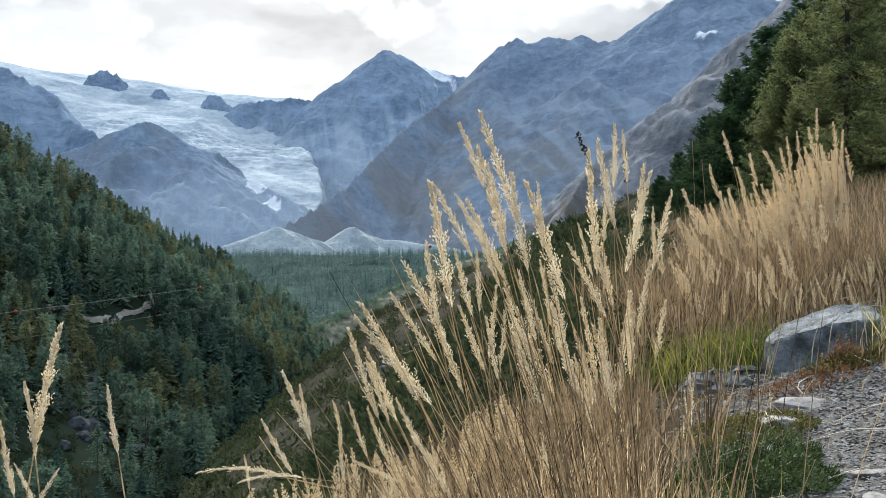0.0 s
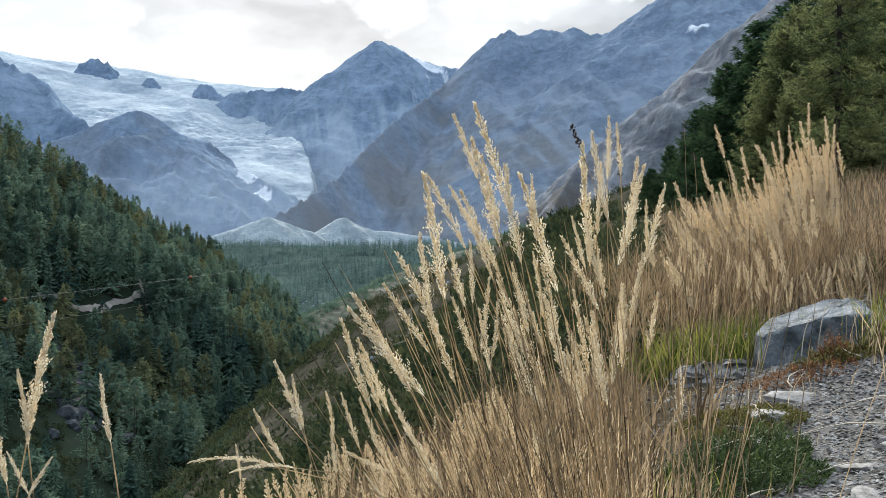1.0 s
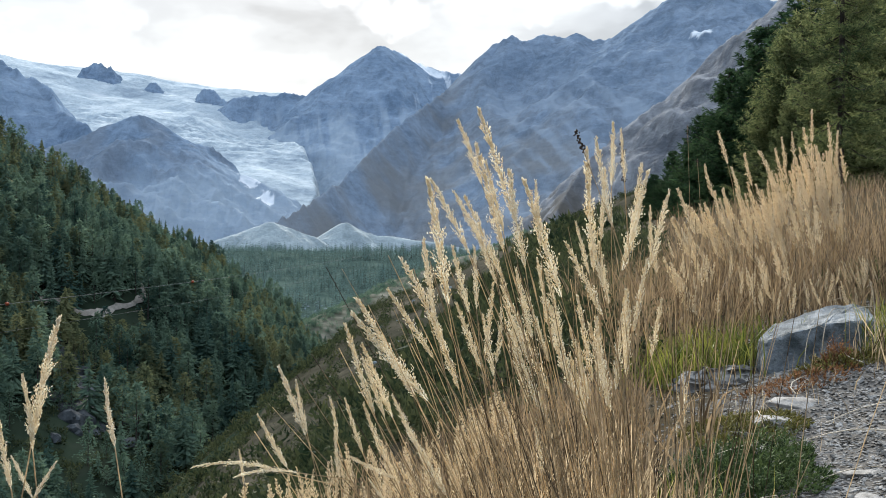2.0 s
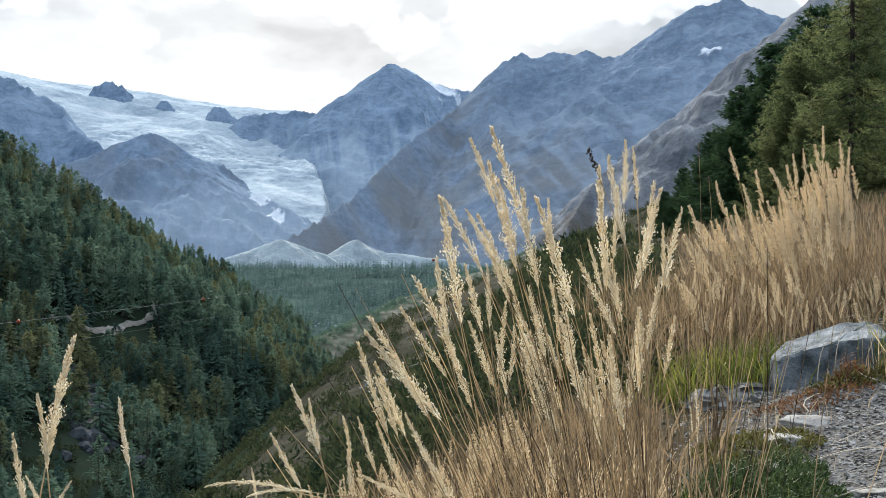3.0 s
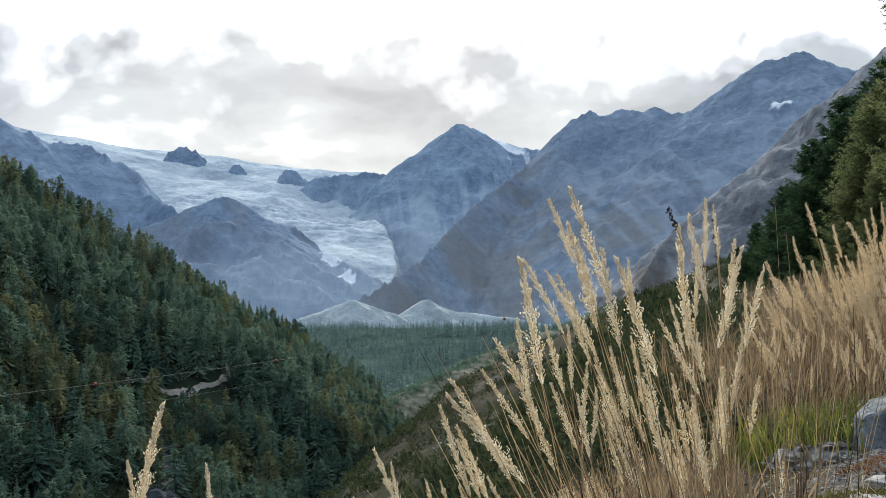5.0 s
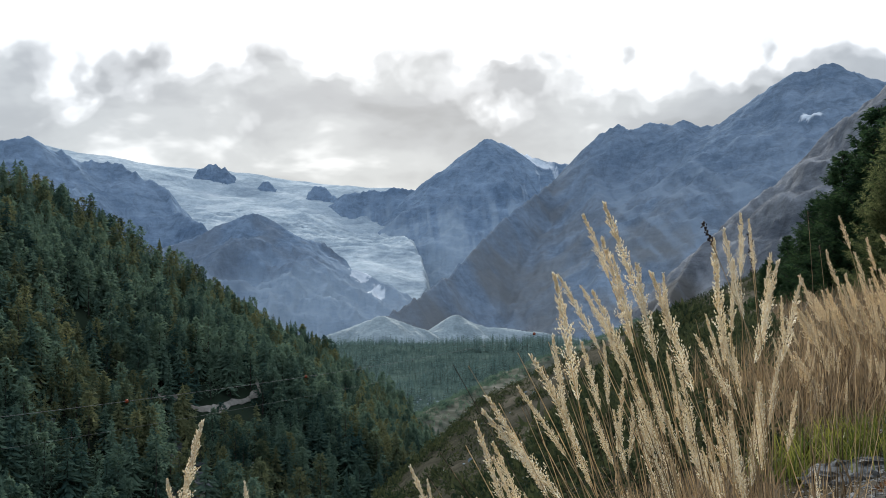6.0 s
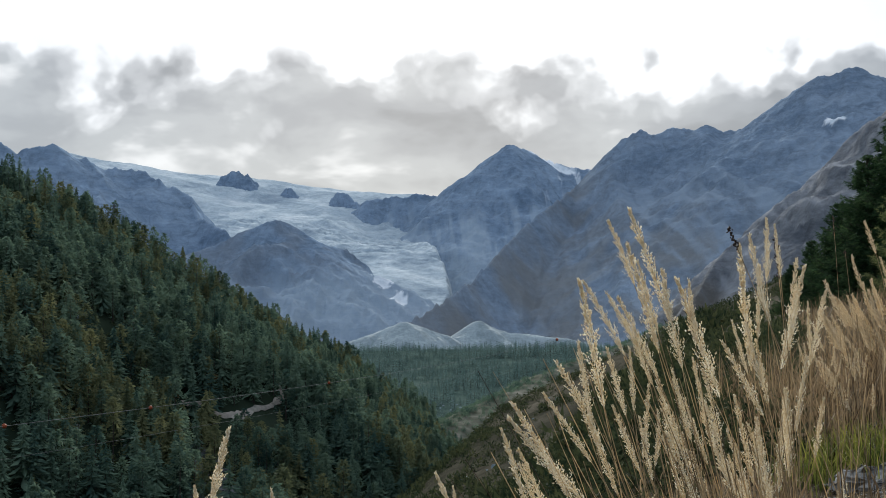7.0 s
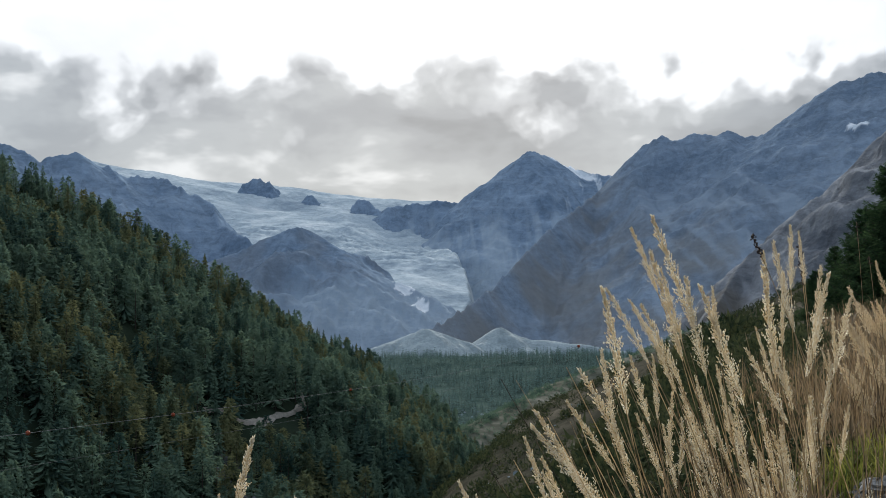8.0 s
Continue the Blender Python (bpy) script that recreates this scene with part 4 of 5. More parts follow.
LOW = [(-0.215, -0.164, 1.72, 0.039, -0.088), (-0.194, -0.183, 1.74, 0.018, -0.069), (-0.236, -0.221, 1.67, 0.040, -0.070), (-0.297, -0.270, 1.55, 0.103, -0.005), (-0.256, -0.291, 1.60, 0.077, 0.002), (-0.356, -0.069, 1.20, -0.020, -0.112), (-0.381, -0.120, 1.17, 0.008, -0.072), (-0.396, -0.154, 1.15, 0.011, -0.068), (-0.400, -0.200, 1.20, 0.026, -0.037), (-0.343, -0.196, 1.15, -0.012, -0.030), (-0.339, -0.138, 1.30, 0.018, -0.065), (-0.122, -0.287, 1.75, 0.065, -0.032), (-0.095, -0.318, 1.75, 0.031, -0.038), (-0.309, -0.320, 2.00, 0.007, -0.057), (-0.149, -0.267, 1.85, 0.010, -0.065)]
NODDING = 8


def rooted(rows, rng, root, kinds=8):
    """Stalks from rows of plumes; root gives the place on the ground for a tip."""
    out = []
    for i, (x, z, y, dx, dz) in enumerate(rows):
        dy = rng.uniform(-0.03, 0.03)
        bx, by = root(x, y, dx)
        k = NODDING + i % 2 if abs(dx) > 4 * abs(dz) else rng.randrange(kinds)
        out.append(((bx, by, land_at(bx, by)), (x + dx, y + dy, z + dz), (x, y, z), k))
    return out


def hero_clumps():
    rng = random.Random(11)
    V = [plume_mesh(rng, rng.randint(28, 34), 4, 9, rng.uniform(0.058, 0.082), rng.choice((0.03, 0.06, 0.1, 0.14)), PLUME) for _ in range(8)]
    V += [plume_mesh(rng, 26, 4, 7, 0.06, 0.3, PLUME), plume_mesh(rng, 24, 4, 7, 0.055, 0.36, PLUME)]

    def fan(x, y, dx):
        return 0.26 + (x - 0.17) * 0.28 + rng.uniform(-0.05, 0.05), y + rng.uniform(-0.08, 0.14)
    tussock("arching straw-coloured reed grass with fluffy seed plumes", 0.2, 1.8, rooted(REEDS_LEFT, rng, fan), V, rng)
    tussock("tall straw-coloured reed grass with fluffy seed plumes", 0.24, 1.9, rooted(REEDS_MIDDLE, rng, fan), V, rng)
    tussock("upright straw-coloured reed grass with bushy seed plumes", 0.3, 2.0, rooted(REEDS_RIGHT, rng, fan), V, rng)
    # shorter plumes inside the clump
    inner = []
    for _ in range(20):
        a = rng.uniform(0.03, 0.15)
        y = rng.uniform(1.9, 2.25)
        top = float(np.interp(a, [0.02, 0.06, 0.1, 0.15, 0.185], [-0.06, -0.03, -0.035, -0.02, -0.05])) - abs(rng.gauss(0, 0.03))
        l = rng.uniform(0.09, 0.15)
        lean = np.interp(a, [0.0, 0.1, 0.17], [0.45, 0.25, -0.1]) + rng.uniform(-0.15, 0.15)
        inner.append((a * y, top * y, y, l * lean, -l))
    tussock("shorter straw-coloured plumes inside the reed clump", 0.28, 2.1, rooted(inner, rng, fan), V, rng)
    lean = dict(zip(LOW, (0.16, 0.14, 0.16, 0.42, 0.4, -0.06, -0.01, 0.03, 0.12, -0.05, 0.08, 0.3, 0.2, 0.06, 0.05)))
    broad = [plume_mesh(rng, 36, 5, 8, rng.uniform(0.058, 0.07), rng.choice((0.04, 0.09)), PLUME) for _ in range(8)] + V[8:]
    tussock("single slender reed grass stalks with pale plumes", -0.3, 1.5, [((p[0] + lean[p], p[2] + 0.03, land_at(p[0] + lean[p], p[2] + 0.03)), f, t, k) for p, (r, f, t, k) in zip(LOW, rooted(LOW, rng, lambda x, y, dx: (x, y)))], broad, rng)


def more_clumps():
    rng = random.Random(21)
    V = [plume_mesh(rng, 18, 5, 6, rng.uniform(0.085, 0.12), rng.choice((0.04, 0.08, 0.14)), PLUME_BACK, 1.6) for _ in range(8)]
    short = [plume_mesh(rng, 16, 4, 6, rng.uniform(0.08, 0.12), rng.choice((0.05, 0.1, 0.2)), PLUME_BACK, 1.7) for _ in range(6)]
    # the low brush on the edge of the drop
    stalks = []
    for _ in range(105):
        a = rng.uniform(-0.17, 0.06)
        y = rng.uniform(2.2, 3.0)
        top = float(np.interp(a, [-0.17, -0.138, -0.098, -0.063, -0.037, -0.01, 0.02, 0.06], [-0.190, -0.172, -0.162, -0.137, -0.133, -0.136, -0.116, -0.10])) - 0.008 - abs(rng.gauss(0, 0.026))
        l, lean = rng.uniform(0.05, 0.11), rng.uniform(-0.15, 0.4)
        x, z = a * y, top * y
        bx, by = x + lean * 0.3 + rng.uniform(0, 0.05), y + rng.uniform(-0.05, 0.05)
        stalks.append(((bx, by, min(land_at(bx, by), z - l - 0.02)), (x + l * lean, y + rng.uniform(-0.02, 0.02), z - l), (x, y, z), rng.randrange(6)))
    tussock("low golden reed grass on the edge of the drop", -0.1, 2.6, stalks, short, rng, 0.0012)
    # the bank beside the path: the tallest plumes stand out above a dense stand
    stalks = []
    spires = ((0.2905, 0.1095), (0.303, 0.099), (0.311, 0.093), (0.275, 0.092), (0.267, 0.0875), (0.217, 0.092), (0.207, 0.066), (0.186, 0.047), (0.238, 0.075), (0.249, 0.077), (0.284, 0.095), (0.313, 0.079), (0.262, 0.079), (0.228, 0.064))
    for i in range(160):
        if i < len(spires):
            a, top = spires[i]
            y = 5.7 if a > 0.23 else 5.0
        else:
            a = 0.168 + 0.147 * rng.random() ** 0.7
            top = float(np.interp(a, [0.168, 0.186, 0.2, 0.215, 0.235, 0.25, 0.268, 0.285, 0.297, 0.309, 0.316], [0.030, 0.040, 0.036, 0.050, 0.053, 0.054, 0.068, 0.086, 0.084, 0.080, 0.035]))
            drop = min(abs(rng.gauss(0, 0.026)), 0.06)
            top -= drop
            y = 6.0 - drop * 16 + rng.uniform(-0.25, 0.25)
        l, lean = rng.uniform(0.11, 0.19), np.interp(a, [0.17, 0.24, 0.31], [0.5, 0.36, 0.1]) + rng.uniform(-0.18, 0.15)
        x, z = a * y, top * y
        bx, by = x + lean * 0.25 + rng.uniform(-0.05, 0.08), y + rng.uniform(-0.1, 0.1)
        g = min(land_at(bx, by), z - l - 0.05)
        stalks.append(((bx, by, g), (x + l * lean, y + rng.uniform(-0.03, 0.03), z - l), (x, y, z), rng.randrange(8)))
    tussock("dense bank of sandy-tan reed grass beside the path", 1.4, 5.4, stalks, V, rng, 0.0016)
    # shorter greyish stalks in front of it, thinning out towards the boulder
    stalks = []
    for _ in range(80):
        a, y = 0.165 + 0.175 * rng.random(), rng.uniform(4.5, 5.1)
        top = float(np.interp(a, [0.165, 0.22, 0.28, 0.34], [0.01, -0.004, -0.012, -0.002])) - abs(rng.gauss(0, 0.018))
        l, lean = rng.uniform(0.05, 0.10), rng.uniform(-0.2, 0.45)
        x, z = a * y, top * y
        bx, by = x + lean * 0.2, y + rng.uniform(-0.05, 0.05)
        stalks.append(((bx, by, min(land_at(bx, by), z - l - 0.03)), (x + l * lean, y, z - l), (x, y, z), rng.randrange(6)))
    tussock("short greyish-tan reed grass in front of the bank", 1.15, 4.8, stalks, short, rng, 0.0013)


def path_spikes():
    """Short pale grass spikes that stand among the stones."""
    rng = random.Random(27)
    spikes = [plume_mesh(rng, 12, 3, 5, 0.07, 0.05, PLUME, 1.6) for _ in range(3)]
    stalks = []
    for x, y, h in ((0.84, 3.60, 0.095), (0.885, 3.62, 0.10), (0.90, 3.56, 0.085), (0.93, 3.64, 0.09), (0.77, 3.7, 0.12), (0.66, 3.45, 0.17), (0.69, 3.55, 0.2), (0.63, 3.3, 0.22), (0.60, 3.2, 0.16)):
        g = land_at(x, y)
        l = h * rng.uniform(0.35, 0.5)
        lean = rng.uniform(-0.02, 0.02)
        stalks.append(((x, y, g), (x + lean * 0.6, y, g + h - l), (x + lean, y, g + h), rng.randrange(3)))
    tussock("short pale grass spikes among the stones", 0.82, 3.55, stalks, spikes, rng, 0.0009)


def boulder_stalks():
    """Bleached stalks that arch over the boulder."""
    for x, y, h, reach in ((1.36, 4.12, 0.20, -0.10), (1.40, 4.10, 0.24, -0.03), (1.24, 4.14, 0.19, 0.08), (1.47, 4.15, 0.16, -0.12), (1.18, 4.12, 0.15, 0.06)):
        g = land_at(x, y)
        pts = [(x + reach * f * f, y, g + h * math.sin(min(1.0, f * 1.05) * 1.9)) for f in (i / 9 for i in range(10))]
        V, F = blade_tube(pts, [0.0019 - 0.00013 * i for i in range(10)], 4)
        tagged(new("dead_stalk", mesh_from("dead_stalk", V, F, [STALK])), "bleached dead grass stalk arching over the boulder", "stalk", "fallen stalks")


def seed_stalks():
    """Withered stalks with dark seed heads among the reeds."""
    rng = random.Random(77)
    for (x, y, z), (dx, dz), head in (((0.195, 1.87, 0.17), (0.28, -0.62), 0.032), ((0.85, 4.40, 0.42), (0.0, -0.75), 0.06), ((0.29, 2.06, 0.163), (0.02, -0.6), 0.06), ((0.865, 4.30, 0.30), (0.02, -0.6), 0.03)):
        ob = tagged(new("seed_stalk"), "withered thin stalk with a dark brown seed head", "wildflower", "withered stalks")
        base, tip = Vector((x + dx, y, land_at(x + dx, y))), Vector((x, y, z))
        ob.location = base
        pts = [Vector((0, 0, 0)).lerp(tip - base, f) + Vector((0.05 * f * (1 - f), 0, 0)) for f in (i / 8 for i in range(9))]
        V, F = blade_tube(pts, [0.0014 - 0.0008 * i / 8 for i in range(9)], 4)
        part("stem", mesh_from("stem", V, F, [STRAW]), ob)
        V, F = [], []
        d = (pts[-1] - pts[-2]).normalized()
        for _ in range(45):
            c = pts[-1] - d * (head * rng.random()) + Vector((rng.gauss(0, 1), rng.gauss(0, 1), rng.gauss(0, 1))) * 0.0018 * (y / 1.9) ** 0.5
            u, l = Vector((rng.uniform(-1, 1), rng.uniform(-1, 1), rng.uniform(-1, 1))).normalized(), rng.uniform(0.0015, 0.003)
            w = u.orthogonal().normalized()
            q = u.cross(w)
            n = len(V)
            V += [c - u * l, c + w * l * 0.7, c + q * l * 0.7, c - w * l * 0.7, c - q * l * 0.7, c + u * l]
            for k in range(4):
                a, b = n + 1 + k, n + 1 + (k + 1) % 4
                F += [(n, b, a), (n + 5, a, b)]
        part("seed_head", mesh_from("seed_head", V, F, [SEED]), ob, "dark brown seed head")


def blades(name, label, spots, heights, width, mat, rng, lean=0.35, category="grass"):
    """Loose grass: narrow curved blades, three segments each."""
    V, F = [], []
    for (x, y, z), h in zip(spots, heights):
        a, l = rng.uniform(0, 6.283), lean * rng.random() * h
        c, s = math.cos(a), math.sin(a)
        b = rng.uniform(0, 6.283)
        wx, wy = math.cos(b) * width * 0.5, math.sin(b) * width * 0.5
        n = len(V)
        for f, k in ((0, 1.0), (0.4, 0.85), (0.75, 0.55)):
            o = l * f * f
            V += [(x + c * o - wx * k, y + s * o - wy * k, z + h * f - 0.01), (x + c * o + wx * k, y + s * o + wy * k, z + h * f - 0.01)]
        V.append((x + c * l, y + s * l, z + h * (1 - 0.3 * l / h)))
        F += [(n, n + 1, n + 3), (n, n + 3, n + 2), (n + 2, n + 3, n + 5), (n + 2, n + 5, n + 4), (n + 4, n + 5, n + 6)]
    return tagged(new(name, mesh_from(name, V, F, [mat])), label, category, kind="stuff")


def path_side(x, y):
    return abs(x - (1.15 + 0.10 * (y - 3) + 0.12 * math.sin(y * 1.7)))


def build_grass():
    rng = random.Random(31)
    nr = np.random.RandomState(31)

    def ground(x, y):
        return np.stack([x, y, land(x, y)[0]], -1)
    # leafless stems fanning out of the tall clumps
    V, F = [], []
    for _ in range(280):
        bx, by, h = rng.gauss(0.27, 0.10), rng.gauss(2.0, 0.16), rng.uniform(0.25, 0.72)
        lean = np.interp(bx, [0.05, 0.25, 0.45], [0.4, 0.2, -0.12]) + rng.gauss(0, 0.12)
        root = Vector((bx, by, land_at(bx, by)))
        tip = root + Vector((-lean * h, rng.uniform(-0.1, 0.1) * h, h))
        v, f = blade_tube(stem_line(root, tip, tip - root + Vector((-0.2 * lean, 0, 0)), 6), [rng.uniform(0.0007, 0.0013) * (1 - 0.08 * i) for i in range(6)])
        F += [tuple(q + len(V) for q in t) for t in f]
        V += v
    tagged(new("reed_stems", mesh_from("reed_stems", V, F, [STRAW])), "thin straw and russet stems of the tall reeds", "grass", kind="stuff")
    # standing straw inside the tall clumps
    x, y = np.clip(nr.normal(0.24, 0.11, 1500), -0.1, 0.42), nr.normal(2.05, 0.22, 1500)
    blades("straw_stems", "dry straw stems and leaves at the foot of the reeds", ground(x, y), nr.uniform(0.08, 0.36, 1500), 0.0022, STRAW, rng, 0.6)
    x, y = nr.uniform(-0.35, 0.5, 2000), nr.uniform(1.9, 3.2, 2000)
    blades("straw_stems", "golden dry straw on the edge of the drop", ground(x, y), nr.uniform(0.06, 0.3, 2000), 0.003, STRAW, rng, 0.5)
    x, y = nr.uniform(0.72, 2.6, 5200), nr.uniform(4.6, 7.2, 5200)
    blades("straw_stems", "russet straw under the bank of reeds", ground(x, y), nr.uniform(0.08, 0.42, 5200), 0.004, RUSSET_STRAW, rng, 0.7)
    # rough turf over the slope
    x, y = nr.uniform(-2.0, 9.0, 16000), 2.6 + 22 * nr.uniform(0, 1, 16000) ** 1.6
    ok = np.array([path_side(a, b) > 0.42 or b > 5 for a, b in zip(x, y)]) & (x < 0.45 * y) & (x > np.where(y > 5, 0.17 * y, 0.02 * y))
    x, y = x[ok], y[ok]
    blades("dry_turf", "rough brown autumn turf covering the slope", ground(x, y), nr.uniform(0.05, 0.2, len(x)) * (1 + y / 16), 0.009, TURF, rng, 0.7)
    x, y = nr.normal(1.50, 0.10, 260), nr.normal(4.0, 0.14, 260)
    blades("straw_stems", "dry straw in front of the boulder", ground(x, y), nr.uniform(0.05, 0.22, 260), 0.004, STRAW, rng, 0.7)
    x, y = nr.uniform(0.6, 1.2, 150), nr.uniform(3.2, 4.3, 150)
    blades("straw_stems", "thin dead stalks among the stones", ground(x, y), nr.uniform(0.03, 0.10, 150), 0.0018, STRAW, rng, 1.2)
    # the lip of the drop behind the tall clump
    y = nr.uniform(2.3, 4.4, 4200)
    x = 0.13 * (y - 2.5) + nr.uniform(-0.75, 0.45, 4200)
    blades("lip_turf", "tawny dry grass hanging over the lip of the drop", ground(x, y), nr.uniform(0.05, 0.2, 4200), 0.0045, TURF, rng, 0.8)
    # green tufts by the boulder
    x, y = nr.normal(0.96, 0.13, 900), nr.normal(4.55, 0.12, 900)
    blades("green_tuft", "fresh yellow-green grass tuft beside the boulder", ground(x, y), nr.uniform(0.06, 0.19, 900), 0.005, GREENBLADE, rng, 0.9)
    x, y = nr.normal(1.47, 0.05, 130), nr.normal(4.18, 0.06, 130)
    blades("green_tuft", "yellow-green grass tuft at the end of the boulder", ground(x, y), nr.uniform(0.08, 0.24, 130), 0.004, GREENBLADE, rng, 0.8)
    x, y = nr.normal(0.42, 0.13, 220), nr.normal(2.5, 0.2, 220)
    blades("green_tuft", "green grass blades mixed into the reeds", ground(x, y), nr.uniform(0.05, 0.16, 220), 0.0035, GREENBLADE, rng, 0.6)
    x, y = nr.normal(1.86, 0.12, 260), nr.normal(5.6, 0.15, 260)
    blades("green_tuft", "dark green tuft among dry straw", ground(x, y), nr.uniform(0.06, 0.18, 260), 0.006, JUNIPER, rng, 0.8)


hero_clumps()
more_clumps()
seed_stalks()
build_grass()

# ------------------------------------------------------------ conifers beside the path


def near_conifer(label, x, y, height, radius, boughs, spread, needles, seed, bare=0.1, larch=False):
    """A young conifer: tapered trunk, whorled boughs that droop and lift again, and sprays of needles along side twigs."""
    rng = random.Random(seed)
    ob = tagged(new("larch_tree" if larch else "spruce_tree"), label, "tree", "conifers beside the path")
    base = Vector((x, y, land_at(x, y) - 0.1))
    ob.location = base
    sway = [Vector((0.05 * math.sin(f * 2.2 + seed), 0.05 * math.cos(f * 1.7 + seed), 0)) * height * 0.25 for f in (i / 12 for i in range(13))]
    pts = [sway[i] - sway[0] + Vector((0, 0, height * i / 12)) for i in range(13)]
    V, F = blade_tube(pts, [radius * (1 - 0.93 * i / 12) + 0.004 for i in range(13)], 8)
    part("trunk", mesh_from("trunk", V, F, [BARK]), ob)
    TV, TF, NV, NF = [], [], [], []
    for b in range(boughs):
        f = bare + (0.985 - bare) * (b + rng.random()) / boughs
        i = min(11, int(f * 12))
        o = pts[i].lerp(pts[i + 1], f * 12 - i)
        a = rng.uniform(0, 6.283)
        l = height * spread * ((1 - f) ** (0.75 if not larch else 0.6)) * rng.uniform(0.7, 1.15) + 0.06
        c, s = math.cos(a), math.sin(a)
        rise = rng.uniform(-0.15, 0.2) + 0.5 * f
        line = [o + Vector((c * l * g, s * l * g, l * (rise * g - 0.35 * math.sin(math.pi * g * 0.8)))) for g in (k / 6 for k in range(7))]
        v, ff = blade_tube(line, [0.004 + 0.012 * l * (1 - k / 6) for k in range(7)], 3)
        n = len(TV)
        TV += v
        TF += [tuple(q + n for q in t) for t in ff]
        twigs = int(8 + l * 18)
        for t in range(twigs):
            g = 0.12 + 0.88 * (t + rng.random()) / twigs
            k = min(5, int(g * 6))
            p = line[k].lerp(line[k + 1], g * 6 - k)
            side = rng.choice((-1, 1))
            tl = l * 0.34 * (1.15 - g) + 0.07
            d = Vector((c * 0.7 - s * side, s * 0.7 + c * side, rng.uniform(-0.6, 0.1) if not larch else rng.uniform(-0.7, 0.3))).normalized()
            sprigs = max(2, int(tl / 0.045))
            for q in range(sprigs):
                e = p + d * (tl * (q + rng.random()) / sprigs)
                for _ in range(3):
                    r = (d + Vector((rng.uniform(-1, 1), rng.uniform(-1, 1), rng.uniform(-0.7, 0.9))) * (0.75 if not larch else 1.1)).normalized()
                    u = r.cross(Vector((rng.uniform(-1, 1), rng.uniform(-1, 1), rng.uniform(-1, 1)))).normalized()
                    w, ln = (rng.uniform(0.006, 0.012) if larch else rng.uniform(0.008, 0.016)), rng.uniform(0.06, 0.12)
                    n = len(NV)
                    NV += [e - u * w, e + u * w, e + r * ln]
                    NF.append((n, n + 1, n + 2))
    part("branching", mesh_from("branching", TV, TF, [BARK]), ob)
    part("foliage", mesh_from("foliage", NV, NF, [needles], flat=True), ob)
    return ob


def build_conifers():
    near_conifer("slender larch with thin yellowing needles", 7.45, 23.8, 7.2, 0.075, 120, 0.17, NEEDLES_GOLD, 1, 0.16, True)
    spruces = [near_conifer("dense dark green young spruce", 8.0, 35.0, 3.9, 0.07, 250, 0.40, NEEDLES_NEAR, 3, 0.02),
               near_conifer("dense dark green young spruce", 7.55, 36.5, 2.9, 0.06, 230, 0.46, NEEDLES_NEAR, 4, 0.02)]
    larches = [near_conifer("bushy olive larch standing behind the reeds", 8.4, 30.5, 4.1, 0.06, 260, 0.36, NEEDLES_GOLD, 2, 0.03, True),
               near_conifer("bushy olive larch standing behind the reeds", 9.3, 29.0, 5.2, 0.08, 270, 0.30, NEEDLES_GOLD, 7, 0.03, True)]
    # the rest of the group: across, ahead, height, and turn
    for kind, group in ((spruces, ((7.1, 38.5, 2.1, 40), (6.7, 39.5, 1.5, 110), (8.3, 33.5, 4.2, 200), (8.9, 35.0, 4.9, 260), (7.7, 34.0, 2.9, 300), (9.6, 33.0, 5.4, 20), (7.3, 35.5, 1.9, 75))),
                        (larches, ((8.85, 31.5, 4.6, 70), (9.9, 27.5, 6.3, 150), (9.5, 26.0, 4.4, 240), (8.0, 28.6, 2.6, 310)))):
        for i, (x, y, h, turn) in enumerate(group):
            src = kind[i % 2]
            own = (3.9, 2.9)[i % 2] if kind is spruces else (4.1, 5.2)[i % 2]
            copy_thing(src, pose(x, y, land_at(x, y) - 0.1, 0, 0, turn) @ Matrix.Scale(h / own, 4))


# ------------------------------------------------------------ rocks and plants along the path


def rock_mesh(name, rng, size, cuts, mat, rough=0.06, levels=3):
    """A broken stone: a block cut by slanting planes, its edges worn."""
    bm = bmesh.new()
    bmesh.ops.create_cube(bm, size=1.0)
    for _ in range(cuts):
        n = Vector((rng.uniform(-1, 1), rng.uniform(-1, 1), rng.uniform(-0.2, 1))).normalized()
        p = n * rng.uniform(0.36, 0.52)
        geom = bm.verts[:] + bm.edges[:] + bm.faces[:]
        cut = bmesh.ops.bisect_plane(bm, geom=geom, plane_co=p, plane_no=n, clear_outer=True)
        edges = [e for e in cut["geom_cut"] if isinstance(e, bmesh.types.BMEdge)]
        if edges:
            bmesh.ops.contextual_create(bm, geom=edges)
    bmesh.ops.bevel(bm, geom=bm.edges[:], offset=0.03, segments=2, affect="EDGES")
    bmesh.ops.triangulate(bm, faces=bm.faces[:])
    if levels > 1:
        bmesh.ops.subdivide_edges(bm, edges=[e for e in bm.edges if e.calc_length() > 0.12], cuts=levels, use_grid_fill=True)
        bmesh.ops.triangulate(bm, faces=bm.faces[:])
    for v in bm.verts:
        v.co += Vector(noise.noise_vector(v.co * 4 + Vector((rng.random(), 0, 0)))) * rough * 0.4 + Vector(noise.noise_vector(v.co * 13)) * rough * 0.2
        v.co = Vector((v.co.x * size[0], v.co.y * size[1], v.co.z * size[2]))
    me = bpy.data.meshes.new(name)
    bm.to_mesh(me)
    bm.free()
    me.materials.append(mat)
    return me


